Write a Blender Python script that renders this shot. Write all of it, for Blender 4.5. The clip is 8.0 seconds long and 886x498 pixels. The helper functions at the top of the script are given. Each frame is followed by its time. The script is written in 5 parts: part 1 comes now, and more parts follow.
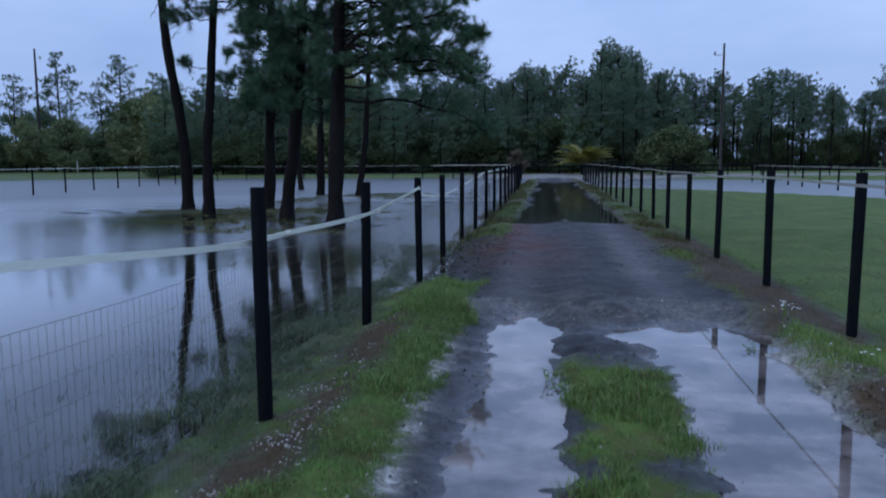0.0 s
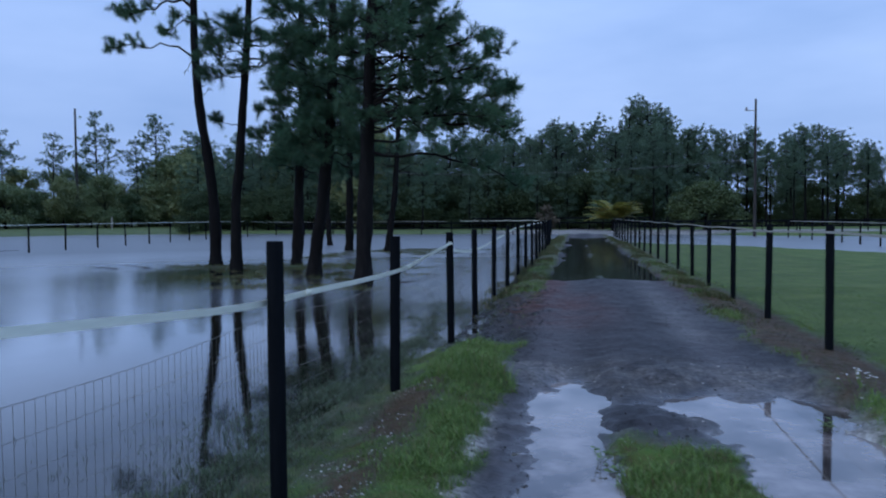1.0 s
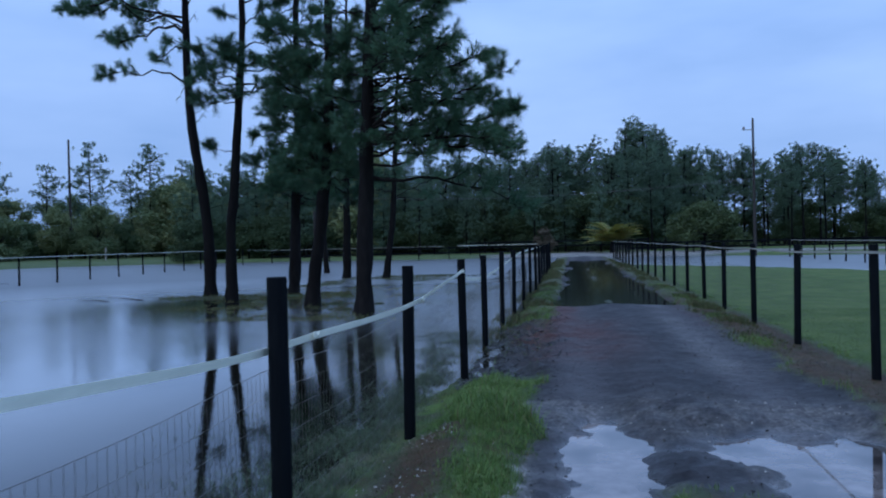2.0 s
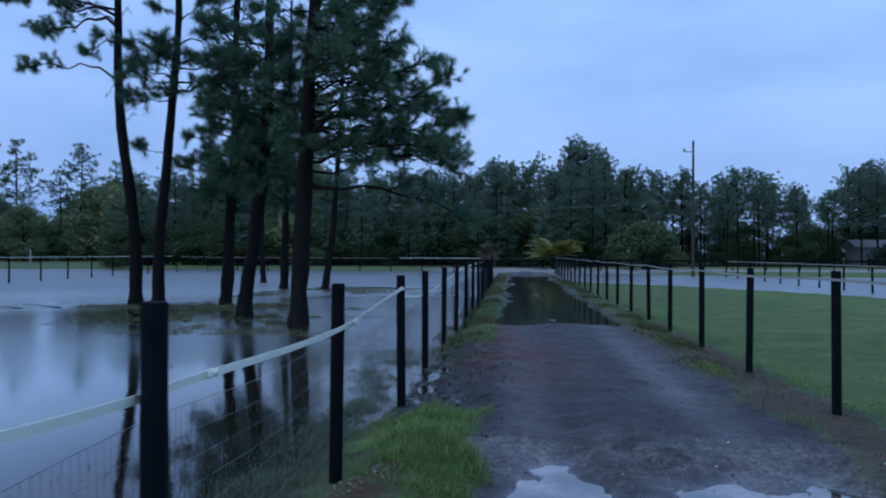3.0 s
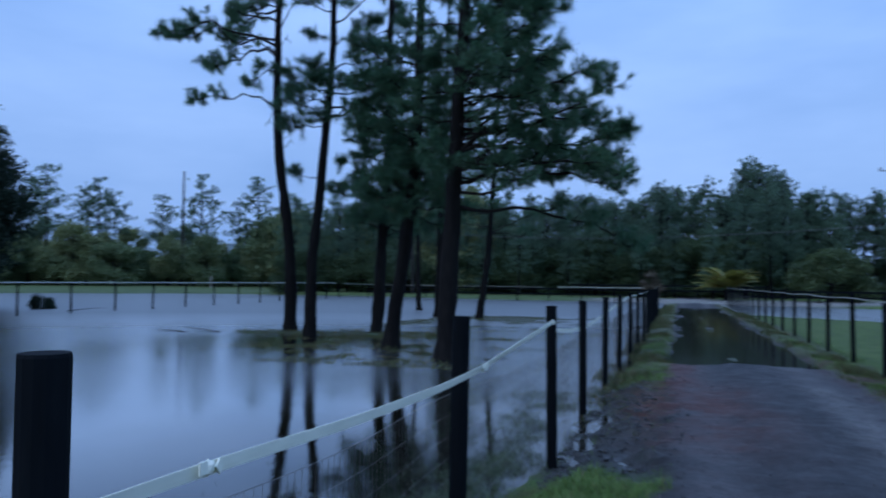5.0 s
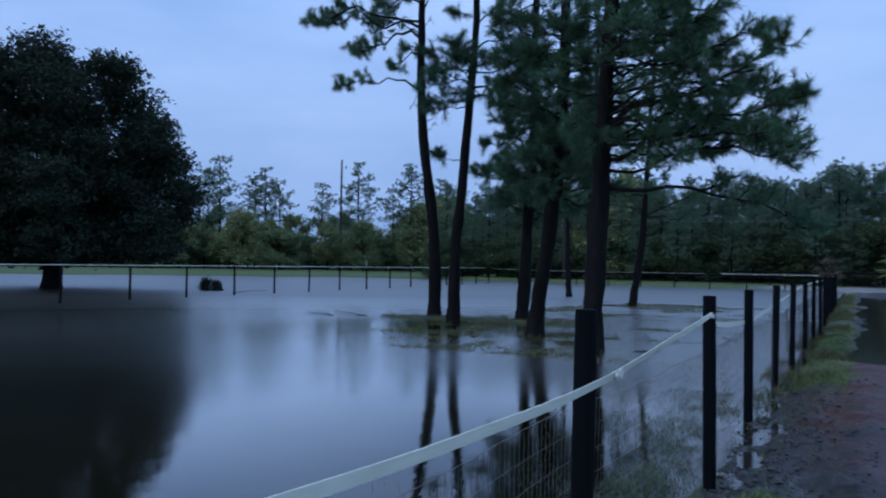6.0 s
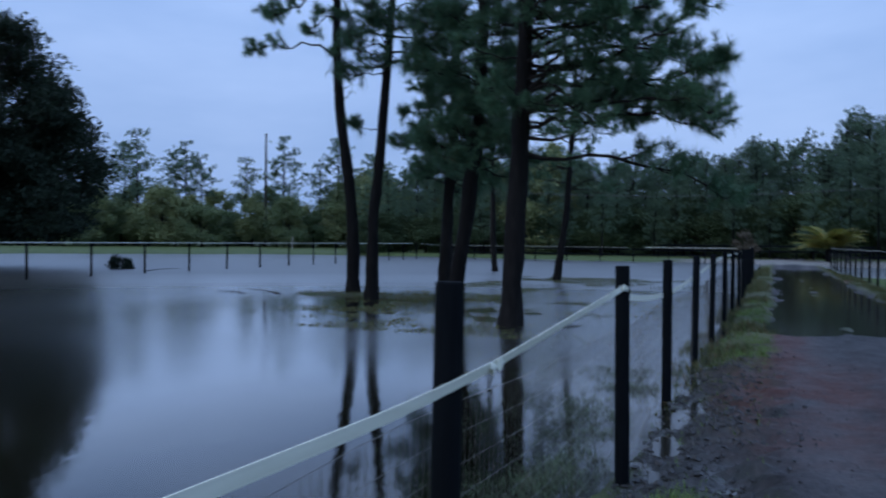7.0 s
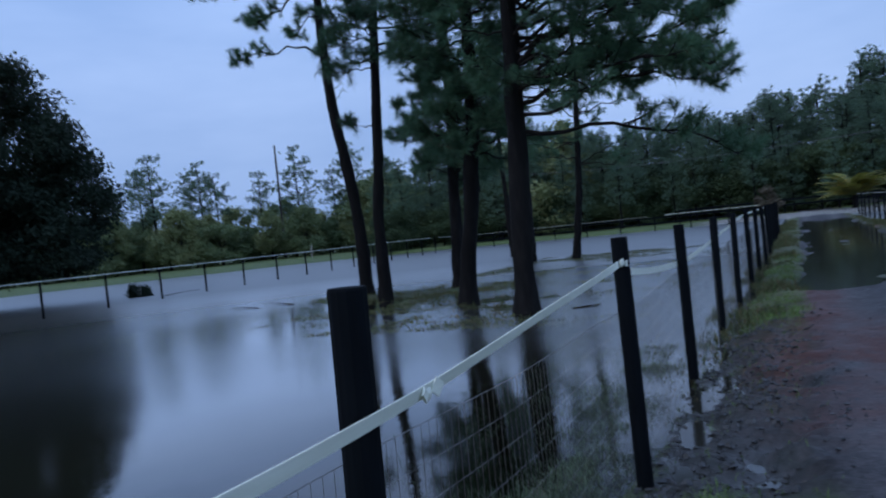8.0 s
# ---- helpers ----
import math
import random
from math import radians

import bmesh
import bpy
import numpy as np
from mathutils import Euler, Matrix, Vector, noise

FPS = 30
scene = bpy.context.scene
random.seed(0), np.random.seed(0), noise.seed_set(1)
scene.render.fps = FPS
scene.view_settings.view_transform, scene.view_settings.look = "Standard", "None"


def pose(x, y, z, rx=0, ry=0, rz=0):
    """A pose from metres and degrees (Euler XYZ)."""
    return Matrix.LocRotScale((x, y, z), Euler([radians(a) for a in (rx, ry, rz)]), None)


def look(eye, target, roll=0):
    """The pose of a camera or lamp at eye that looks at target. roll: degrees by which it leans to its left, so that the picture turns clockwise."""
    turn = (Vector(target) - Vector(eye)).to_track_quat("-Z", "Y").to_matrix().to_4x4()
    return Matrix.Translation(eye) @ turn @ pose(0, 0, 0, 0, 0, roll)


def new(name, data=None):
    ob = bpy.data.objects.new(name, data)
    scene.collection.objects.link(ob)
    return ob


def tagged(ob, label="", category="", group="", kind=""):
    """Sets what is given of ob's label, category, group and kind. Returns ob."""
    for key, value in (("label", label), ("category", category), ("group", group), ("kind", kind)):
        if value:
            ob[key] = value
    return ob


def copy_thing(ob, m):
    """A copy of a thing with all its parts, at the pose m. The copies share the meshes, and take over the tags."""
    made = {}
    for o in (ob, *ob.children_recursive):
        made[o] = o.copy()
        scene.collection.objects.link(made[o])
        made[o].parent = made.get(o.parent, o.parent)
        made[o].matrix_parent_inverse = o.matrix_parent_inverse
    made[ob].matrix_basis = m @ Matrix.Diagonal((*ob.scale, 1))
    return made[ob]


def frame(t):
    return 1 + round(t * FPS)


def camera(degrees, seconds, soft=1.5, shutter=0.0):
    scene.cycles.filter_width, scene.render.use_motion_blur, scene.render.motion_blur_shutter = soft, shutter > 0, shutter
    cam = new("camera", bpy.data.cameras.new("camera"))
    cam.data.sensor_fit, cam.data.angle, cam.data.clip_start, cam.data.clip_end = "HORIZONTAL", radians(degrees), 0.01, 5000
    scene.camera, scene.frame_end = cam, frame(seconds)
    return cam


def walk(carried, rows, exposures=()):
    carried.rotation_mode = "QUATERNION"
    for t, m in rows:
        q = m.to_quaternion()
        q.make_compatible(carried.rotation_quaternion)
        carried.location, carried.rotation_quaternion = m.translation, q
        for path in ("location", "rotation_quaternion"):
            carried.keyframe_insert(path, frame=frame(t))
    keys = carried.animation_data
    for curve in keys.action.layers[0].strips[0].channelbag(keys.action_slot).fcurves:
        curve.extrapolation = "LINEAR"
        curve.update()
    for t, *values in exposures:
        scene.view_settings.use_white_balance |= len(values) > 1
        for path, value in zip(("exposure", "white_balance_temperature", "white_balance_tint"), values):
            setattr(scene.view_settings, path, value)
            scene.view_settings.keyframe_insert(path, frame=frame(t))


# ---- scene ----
cam = camera(60.7, 8.0, soft=1.9, shutter=0.5)
PATH = [
    (0, (0.392, 0.155, 1.337), (0.119, 2.123, 1.106), -0.4),
    (0.5, (0.348, 0.43, 1.3), (0.084, 2.408, 1.167), -0.3),
    (1, (0.268, 0.635, 1.313), (-0.079, 2.603, 1.229), -0.4),
    (1.5, (0.122, 0.898, 1.316), (-0.254, 2.862, 1.268), -1.7),
    (3, (-0.063, 1.834, 1.354), (-0.247, 3.826, 1.366), 0.2),
    (3.5, (-0.035, 2.176, 1.315), (-0.176, 4.171, 1.323), 0.1),
    (4, (-0.12, 2.478, 1.304), (-0.331, 4.466, 1.343), -0.6),
    (4.5, (-0.169, 2.767, 1.323), (-0.523, 4.734, 1.398), -0.7),
    (5, (-0.182, 3.077, 1.326), (-0.776, 4.985, 1.411), 0.7),
    (6.5, (-0.323, 4.185, 1.306), (-1.34, 5.907, 1.334), 0.7),
    (7, (-0.34, 4.578, 1.274), (-1.138, 6.411, 1.254), 0.6),
    (7.5, (-0.308, 4.943, 1.251), (-1.057, 6.796, 1.196), -3.2),
    (8, (-0.313, 5.191, 1.25), (-1.166, 6.999, 1.212), -6.0),
]
TINTS = [(0, 0.10, 6900, 10), (1.5, 0.09, 6350, 6), (3.5, 0.03, 6080, 4), (5, 0.0, 5960, 4), (6.5, 0.03, 6650, 6), (8, 0.03, 6750, 7)]
walk(cam, [(t, look(eye, target, roll)) for t, eye, target, roll in PATH], TINTS)

# ---- light: dusk under a closed, bluish cloud cover ----
SUN_EL, SUN_AZ = 14.0, 215.0
world = bpy.data.worlds.new("overcast_dusk")
scene.world = world
world.use_nodes = True
wn, wl = world.node_tree.nodes, world.node_tree.links
wn.clear()
w_out = wn.new("ShaderNodeOutputWorld")
w_bg = wn.new("ShaderNodeBackground")
w_sky = wn.new("ShaderNodeTexSky")
w_sky.sky_type, w_sky.sun_disc = "NISHITA", False
w_sky.sun_elevation, w_sky.sun_rotation = radians(SUN_EL), radians(SUN_AZ)
w_sky.dust_density, w_sky.ozone_density = 3.0, 4.0
w_skyk = wn.new("ShaderNodeVectorMath")
w_skyk.operation = "SCALE"
w_skyk.inputs["Scale"].default_value = 0.07
wl.new(w_sky.outputs["Color"], w_skyk.inputs[0])
w_co = wn.new("ShaderNodeTexCoord")
w_map = wn.new("ShaderNodeMapping")
w_map.inputs["Scale"].default_value = (1.0, 1.0, 3.4)
w_noise = wn.new("ShaderNodeTexNoise")
w_noise.inputs["Scale"].default_value = 1.7
w_noise.inputs["Detail"].default_value = 5.0
w_noise.inputs["Roughness"].default_value = 0.5
w_ramp = wn.new("ShaderNodeValToRGB")
w_ramp.color_ramp.elements[0].position, w_ramp.color_ramp.elements[1].position = 0.36, 0.68
w_ramp.color_ramp.elements[0].color = (0.26, 0.43, 0.855, 1)
w_ramp.color_ramp.elements[1].color = (0.44, 0.63, 1.11, 1)
w_mix = wn.new("ShaderNodeMix")
w_mix.data_type = "RGBA"
w_mix.inputs["Factor"].default_value = 0.86
wl.new(w_co.outputs["Generated"], w_map.inputs["Vector"])
wl.new(w_map.outputs["Vector"], w_noise.inputs["Vector"])
wl.new(w_noise.outputs["Fac"], w_ramp.inputs["Fac"])
wl.new(w_skyk.outputs["Vector"], w_mix.inputs["A"])
wl.new(w_ramp.outputs["Color"], w_mix.inputs["B"])
# a closed cloud cover is brighter overhead than at the horizon
w_sep = wn.new("ShaderNodeSeparateXYZ")
w_up = wn.new("ShaderNodeMapRange")
w_up.interpolation_type = "SMOOTHSTEP"
w_up.inputs["From Min"].default_value, w_up.inputs["From Max"].default_value = 0.06, 0.75
w_up.inputs["To Min"].default_value, w_up.inputs["To Max"].default_value = 0.95, 1.5
wl.new(w_co.outputs["Generated"], w_sep.inputs["Vector"])
wl.new(w_sep.outputs["Z"], w_up.inputs["Value"])
wl.new(w_mix.outputs["Result"], w_bg.inputs["Color"])
wl.new(w_up.outputs["Result"], w_bg.inputs["Strength"])
wl.new(w_bg.outputs["Background"], w_out.inputs["Surface"])

sun = new("sun", bpy.data.lights.new("sun", "SUN"))
sun.data.energy, sun.data.angle, sun.data.color = 0.5, radians(40), (1.0, 0.93, 0.85)
sun.matrix_world = look((0, 0, 0), (-math.sin(radians(SUN_AZ)) * math.cos(radians(50)), -math.cos(radians(SUN_AZ)) * math.cos(radians(50)), -math.sin(radians(50))))

# ---- small helpers ----
WATER = -0.10


def smooth(a, b, v):
    u = np.clip((np.asarray(v, float) - a) / (b - a), 0, 1)
    return u * u * (3 - 2 * u)


LATTICE = np.random.default_rng(3).random((256, 256))


def vnoise(x, y):
    x, y = np.asarray(x, float), np.asarray(y, float)
    ix, iy = np.floor(x).astype(int), np.floor(y).astype(int)
    fx, fy = x - ix, y - iy
    fx, fy = fx * fx * (3 - 2 * fx), fy * fy * (3 - 2 * fy)
    g = lambda a, b: LATTICE[a % 256, b % 256]
    return (g(ix, iy) * (1 - fx) + g(ix + 1, iy) * fx) * (1 - fy) + (g(ix, iy + 1) * (1 - fx) + g(ix + 1, iy + 1) * fx) * fy


def fbm(x, y, octaves=4):
    """Value noise about zero, roughly -0.5 to 0.5."""
    total, amp, k = 0.0, 0.5, 1.0
    for i in range(octaves):
        total = total + amp * (vnoise(np.asarray(x) * k + 17.3 * i, np.asarray(y) * k + 9.1 * i) - 0.5)
        amp, k = amp * 0.5, k * 2.03
    return total * 1.1


def quick_mesh(name, verts, faces, smooth_shade=False):
    """A mesh from arrays: verts (n, 3), faces (m, 3 or 4)."""
    verts, faces = np.asarray(verts, np.float32), np.asarray(faces, np.int32)
    me = bpy.data.meshes.new(name)
    m, k = faces.shape
    me.vertices.add(len(verts))
    me.vertices.foreach_set("co", verts.ravel())
    me.loops.add(m * k)
    me.loops.foreach_set("vertex_index", faces.ravel())
    me.polygons.add(m)
    me.polygons.foreach_set("loop_start", np.arange(0, m * k, k, dtype=np.int32))
    me.polygons.foreach_set("use_smooth", np.full(m, smooth_shade))
    me.update(calc_edges=True)
    return me


def bm_mesh(name, bm, smooth_shade=False):
    me = bpy.data.meshes.new(name)
    bm.normal_update()
    bm.to_mesh(me)
    bm.free()
    for p in me.polygons:
        p.use_smooth = smooth_shade
    return me


def part(name, me, mat, parent=None, label=""):
    if not me.materials:
        me.materials.append(mat)
    ob = new(name, me)
    ob.parent = parent
    if label:
        ob["label"] = label
    if name in ("branching", "crown", "wire_mesh"):
        ob["kind"] = "stuff"
    return ob


def tube_arrays(pts, radii, sides=6, cap=True):
    """A tapered tube along pts; gives verts and quads (closed by a tip fan of quads)."""
    pts = np.asarray(pts, float)
    radii = np.broadcast_to(np.asarray(radii, float), (len(pts),))
    tan = np.gradient(pts, axis=0)
    tan /= np.linalg.norm(tan, axis=1)[:, None] + 1e-9
    ref = np.where(np.abs(tan[:, 2:3]) > 0.9, np.array([[1.0, 0, 0]]), np.array([[0, 0, 1.0]]))
    a = np.cross(tan, ref)
    a /= np.linalg.norm(a, axis=1)[:, None] + 1e-9
    b = np.cross(tan, a)
    ang = np.arange(sides) * 2 * np.pi / sides
    ring = a[:, None] * np.cos(ang)[None, :, None] + b[:, None] * np.sin(ang)[None, :, None]
    v = (pts[:, None] + ring * radii[:, None, None]).reshape(-1, 3)
    f = []
    for i in range(len(pts) - 1):
        for j in range(sides):
            k = (j + 1) % sides
            f.append((i * sides + j, i * sides + k, (i + 1) * sides + k, (i + 1) * sides + j))
    if cap:
        n = (len(pts) - 1) * sides
        for j in range(1, sides - 2, 2):
            f.append((n, n + j, n + j + 1, n + (j + 2) % sides))
    return v, np.array(f)


def merge(chunks):
    vs, fs, n = [], [], 0
    for v, f in chunks:
        vs.append(v)
        fs.append(f + n)
        n += len(v)
    return np.concatenate(vs), np.concatenate(fs)


# ---- materials ----
def mat_new(name):
    m = bpy.data.materials.new(name)
    m.use_nodes = True
    nt = m.node_tree
    return m, nt, nt.nodes["Principled BSDF"]


def nnoise(nt, scale, detail=4.0, vec=None, rough=0.55):
    n = nt.nodes.new("ShaderNodeTexNoise")
    n.inputs["Scale"].default_value, n.inputs["Detail"].default_value, n.inputs["Roughness"].default_value = scale, detail, rough
    if vec is not None:
        nt.links.new(vec, n.inputs["Vector"])
    return n.outputs["Fac"]


def nramp(nt, fac, stops):
    r = nt.nodes.new("ShaderNodeValToRGB")
    while len(r.color_ramp.elements) < len(stops):
        r.color_ramp.elements.new(0.5)
    for e, (p, c) in zip(r.color_ramp.elements, stops):
        e.position, e.color = p, (*c, 1)
    nt.links.new(fac, r.inputs["Fac"])
    return r.outputs["Color"]


def nmix(nt, fac, a, b, blend="MIX"):
    m = nt.nodes.new("ShaderNodeMix")
    m.data_type, m.blend_type = "RGBA", blend
    if isinstance(fac, (int, float)):
        m.inputs["Factor"].default_value = fac
    else:
        nt.links.new(fac, m.inputs["Factor"])
    for key, val in (("A", a), ("B", b)):
        if isinstance(val, tuple):
            m.inputs[key].default_value = (*val, 1)
        else:
            nt.links.new(val, m.inputs[key])
    return m.outputs["Result"]


def nmath(nt, op, a, b=None, c=None, clamp=False):
    m = nt.nodes.new("ShaderNodeMath")
    m.operation, m.use_clamp = op, clamp
    for i, val in enumerate((a, b, c)):
        if val is None:
            continue
        if isinstance(val, (int, float)):
            m.inputs[i].default_value = val
        else:
            nt.links.new(val, m.inputs[i])
    return m.outputs[0]


def nbump(nt, bsdf, height, strength, distance):
    b = nt.nodes.new("ShaderNodeBump")
    b.inputs["Strength"].default_value, b.inputs["Distance"].default_value = strength, distance
    nt.links.new(height, b.inputs["Height"])
    nt.links.new(b.outputs["Normal"], bsdf.inputs["Normal"])


def nobj(nt):
    return nt.nodes.new("ShaderNodeTexCoord").outputs["Object"]


def nrandom(nt):
    return nt.nodes.new("ShaderNodeObjectInfo").outputs["Random"]


def nisland(nt):
    return nt.nodes.new("ShaderNodeNewGeometry").outputs["Random Per Island"]


def mat_simple(name, stops, scale, rough=0.7, bump=0.3, dist=0.01, stretch=(1, 1, 1), vary=0.15, spec=0.5):
    """Two scales of noise in colour, fine relief, and a little change from object to object."""
    m, nt, b = mat_new(name)
    mp = nt.nodes.new("ShaderNodeMapping")
    mp.inputs["Scale"].default_value = stretch
    nt.links.new(nobj(nt), mp.inputs["Vector"])
    fine, coarse = nnoise(nt, scale, 5, mp.outputs["Vector"]), nnoise(nt, scale * 0.13, 3, mp.outputs["Vector"])
    both = nmath(nt, "MULTIPLY_ADD", fine, 0.6, nmath(nt, "MULTIPLY", coarse, 0.4))
    both = nmath(nt, "ADD", both, nmath(nt, "MULTIPLY", nmath(nt, "SUBTRACT", nrandom(nt), 0.5), vary))
    nt.links.new(nramp(nt, both, stops), b.inputs["Base Color"])
    b.inputs["Roughness"].default_value, b.inputs["Specular IOR Level"].default_value = rough, spec
    nbump(nt, b, fine, bump, dist)
    return m


def mat_leaf(name, dark, light, odd=None, odd_share=0.1, rough=0.55, grain=0.5, tint=0.35):
    """Foliage: each leaf or needle its own shade, each clump a broader drift."""
    m, nt, b = mat_new(name)
    isl = nisland(nt)
    drift = nnoise(nt, 0.9, 2, nobj(nt))
    v = nmath(nt, "ADD", nmath(nt, "MULTIPLY", isl, grain), nmath(nt, "MULTIPLY", drift, 1 - grain))
    v = nmath(nt, "ADD", v, nmath(nt, "MULTIPLY", nmath(nt, "SUBTRACT", nrandom(nt), 0.5), tint), clamp=True)
    c = nramp(nt, v, [(0.2, dark), (0.8, light)])
    if odd:
        c = nmix(nt, nmath(nt, "GREATER_THAN", isl, 1 - odd_share), c, odd)
    nt.links.new(c, b.inputs["Base Color"])
    b.inputs["Roughness"].default_value = rough
    b.inputs["Specular IOR Level"].default_value = 0.3
    tr = nt.nodes.new("ShaderNodeBsdfTranslucent")
    nt.links.new(c, tr.inputs["Color"])
    mx = nt.nodes.new("ShaderNodeMixShader")
    mx.inputs["Fac"].default_value = 0.25
    nt.links.new(b.outputs["BSDF"], mx.inputs[1])
    nt.links.new(tr.outputs["BSDF"], mx.inputs[2])
    nt.links.new(mx.outputs["Shader"], nt.nodes["Material Output"].inputs["Surface"])
    return m


def mat_ground():
    """Grass, pine straw, dark millings, reddish millings and pale shell, laid by the ground's own cover masks."""
    m, nt, b = mat_new("ground_cover")
    co = nobj(nt)

    def mask(name):
        a = nt.nodes.new("ShaderNodeAttribute")
        a.attribute_name = name
        return a.outputs["Fac"]
    fine, mid, big = nnoise(nt, 60, 5, co, 0.7), nnoise(nt, 9, 5, co), nnoise(nt, 1.3, 4, co)
    peb = nt.nodes.new("ShaderNodeTexVoronoi")
    peb.inputs["Scale"].default_value = 42
    nt.links.new(co, peb.inputs["Vector"])
    pebc = nt.nodes.new("ShaderNodeSeparateColor")
    nt.links.new(peb.outputs["Color"], pebc.inputs["Color"])
    grit = nmath(nt, "ADD", nmath(nt, "MULTIPLY", pebc.outputs["Red"], 0.25), nmath(nt, "MULTIPLY", nmath(nt, "MULTIPLY_ADD", nmath(nt, "ADD", mid, nnoise(nt, 26, 4, co)), 1.1, -0.6), 0.75))
    mp = nt.nodes.new("ShaderNodeMapping")
    mp.inputs["Scale"].default_value = (1.9, 0.3, 1.0)
    nt.links.new(co, mp.inputs["Vector"])
    streak = nramp(nt, nnoise(nt, 1.0, 4, mp.outputs["Vector"]), [(0.38, (0, 0, 0)), (0.66, (1, 1, 1))])
    gravel = nramp(nt, grit, [(0.2, (0.008, 0.0072, 0.0078)), (0.5, (0.0175, 0.0155, 0.0166)), (0.85, (0.044, 0.039, 0.041))])
    worn = nmath(nt, "MULTIPLY", mask("track"), nmath(nt, "MULTIPLY_ADD", big, 1.1, 0.3), clamp=True)
    streak = nmath(nt, "MAXIMUM", nmath(nt, "MULTIPLY", streak, 0.38), worn)
    gravel = nmix(nt, streak, gravel, nramp(nt, grit, [(0.2, (0.031, 0.028, 0.029)), (0.85, (0.104, 0.093, 0.095))]))
    red = nramp(nt, grit, [(0.2, (0.028, 0.0095, 0.008)), (0.55, (0.070, 0.0245, 0.019)), (0.85, (0.11, 0.052, 0.042))])
    pale = nramp(nt, grit, [(0.25, (0.10, 0.09, 0.078)), (0.5, (0.24, 0.225, 0.20)), (0.75, (0.46, 0.44, 0.40))])
    straw = nramp(nt, nmath(nt, "ADD", nmath(nt, "MULTIPLY", fine, 0.6), nmath(nt, "MULTIPLY", big, 0.4)), [(0.3, (0.024, 0.014, 0.008)), (0.5, (0.068, 0.040, 0.021)), (0.75, (0.16, 0.105, 0.058))])
    grass = nramp(nt, nmath(nt, "ADD", nmath(nt, "MULTIPLY", fine, 0.45), nmath(nt, "MULTIPLY", big, 0.55)), [(0.32, (0.018, 0.034, 0.008)), (0.5, (0.068, 0.125, 0.026)), (0.7, (0.14, 0.21, 0.05))])
    mottle = nramp(nt, nmath(nt, "ADD", nmath(nt, "MULTIPLY", nnoise(nt, 4.5, 4, co), 0.6), nmath(nt, "MULTIPLY", fine, 0.4)), [(0.42, (0, 0, 0)), (0.60, (1, 1, 1))])
    lawn = nt.nodes.new("ShaderNodeAttribute")
    lawn.attribute_name = "mown"
    grass = nmix(nt, nmath(nt, "MULTIPLY", nmath(nt, "MULTIPLY", mottle, 0.75), nmath(nt, "SUBTRACT", 1.0, lawn.outputs["Fac"])), grass, straw)
    turf = nramp(nt, nmath(nt, "ADD", nmath(nt, "MULTIPLY", fine, 0.35), nmath(nt, "MULTIPLY", big, 0.65)), [(0.32, (0.060, 0.094, 0.029)), (0.5, (0.090, 0.130, 0.041)), (0.7, (0.148, 0.172, 0.056))])
    grass = nmix(nt, lawn.outputs["Fac"], grass, turf)
    c = nmix(nt, mask("red"), gravel, red)
    c = nmix(nt, mask("pale"), c, pale)
    c = nmix(nt, mask("straw"), c, straw)
    c = nmix(nt, mask("grass"), c, grass)
    nt.links.new(c, b.inputs["Base Color"])
    soaked = mask("soaked")
    wet = nmath(nt, "SUBTRACT", nmath(nt, "MULTIPLY_ADD", mid, 0.6, 0.35), nmath(nt, "MULTIPLY", soaked, 0.42), clamp=True)
    rough = nmath(nt, "MAXIMUM", wet, nmath(nt, "MULTIPLY", mask("grass"), 0.9))
    nt.links.new(rough, b.inputs["Roughness"])
    bare = nmath(nt, "SUBTRACT", 1.0, nmath(nt, "MAXIMUM", mask("grass"), mask("straw")), clamp=True)
    sheen = nmath(nt, "MULTIPLY", bare, nramp(nt, nnoise(nt, 2.2, 4, co), [(0.38, (0.15, 0.15, 0.15)), (0.62, (1, 1, 1))]))
    nt.links.new(nmath(nt, "ADD", nmath(nt, "MULTIPLY_ADD", sheen, 0.2, 0.12), nmath(nt, "MULTIPLY", nmath(nt, "MULTIPLY", soaked, bare), 0.4)), b.inputs["Specular IOR Level"])
    h = nmath(nt, "ADD", nmath(nt, "MULTIPLY", peb.outputs["Distance"], -0.8), fine)
    nbump(nt, b, h, 0.4, 0.010)
    return m


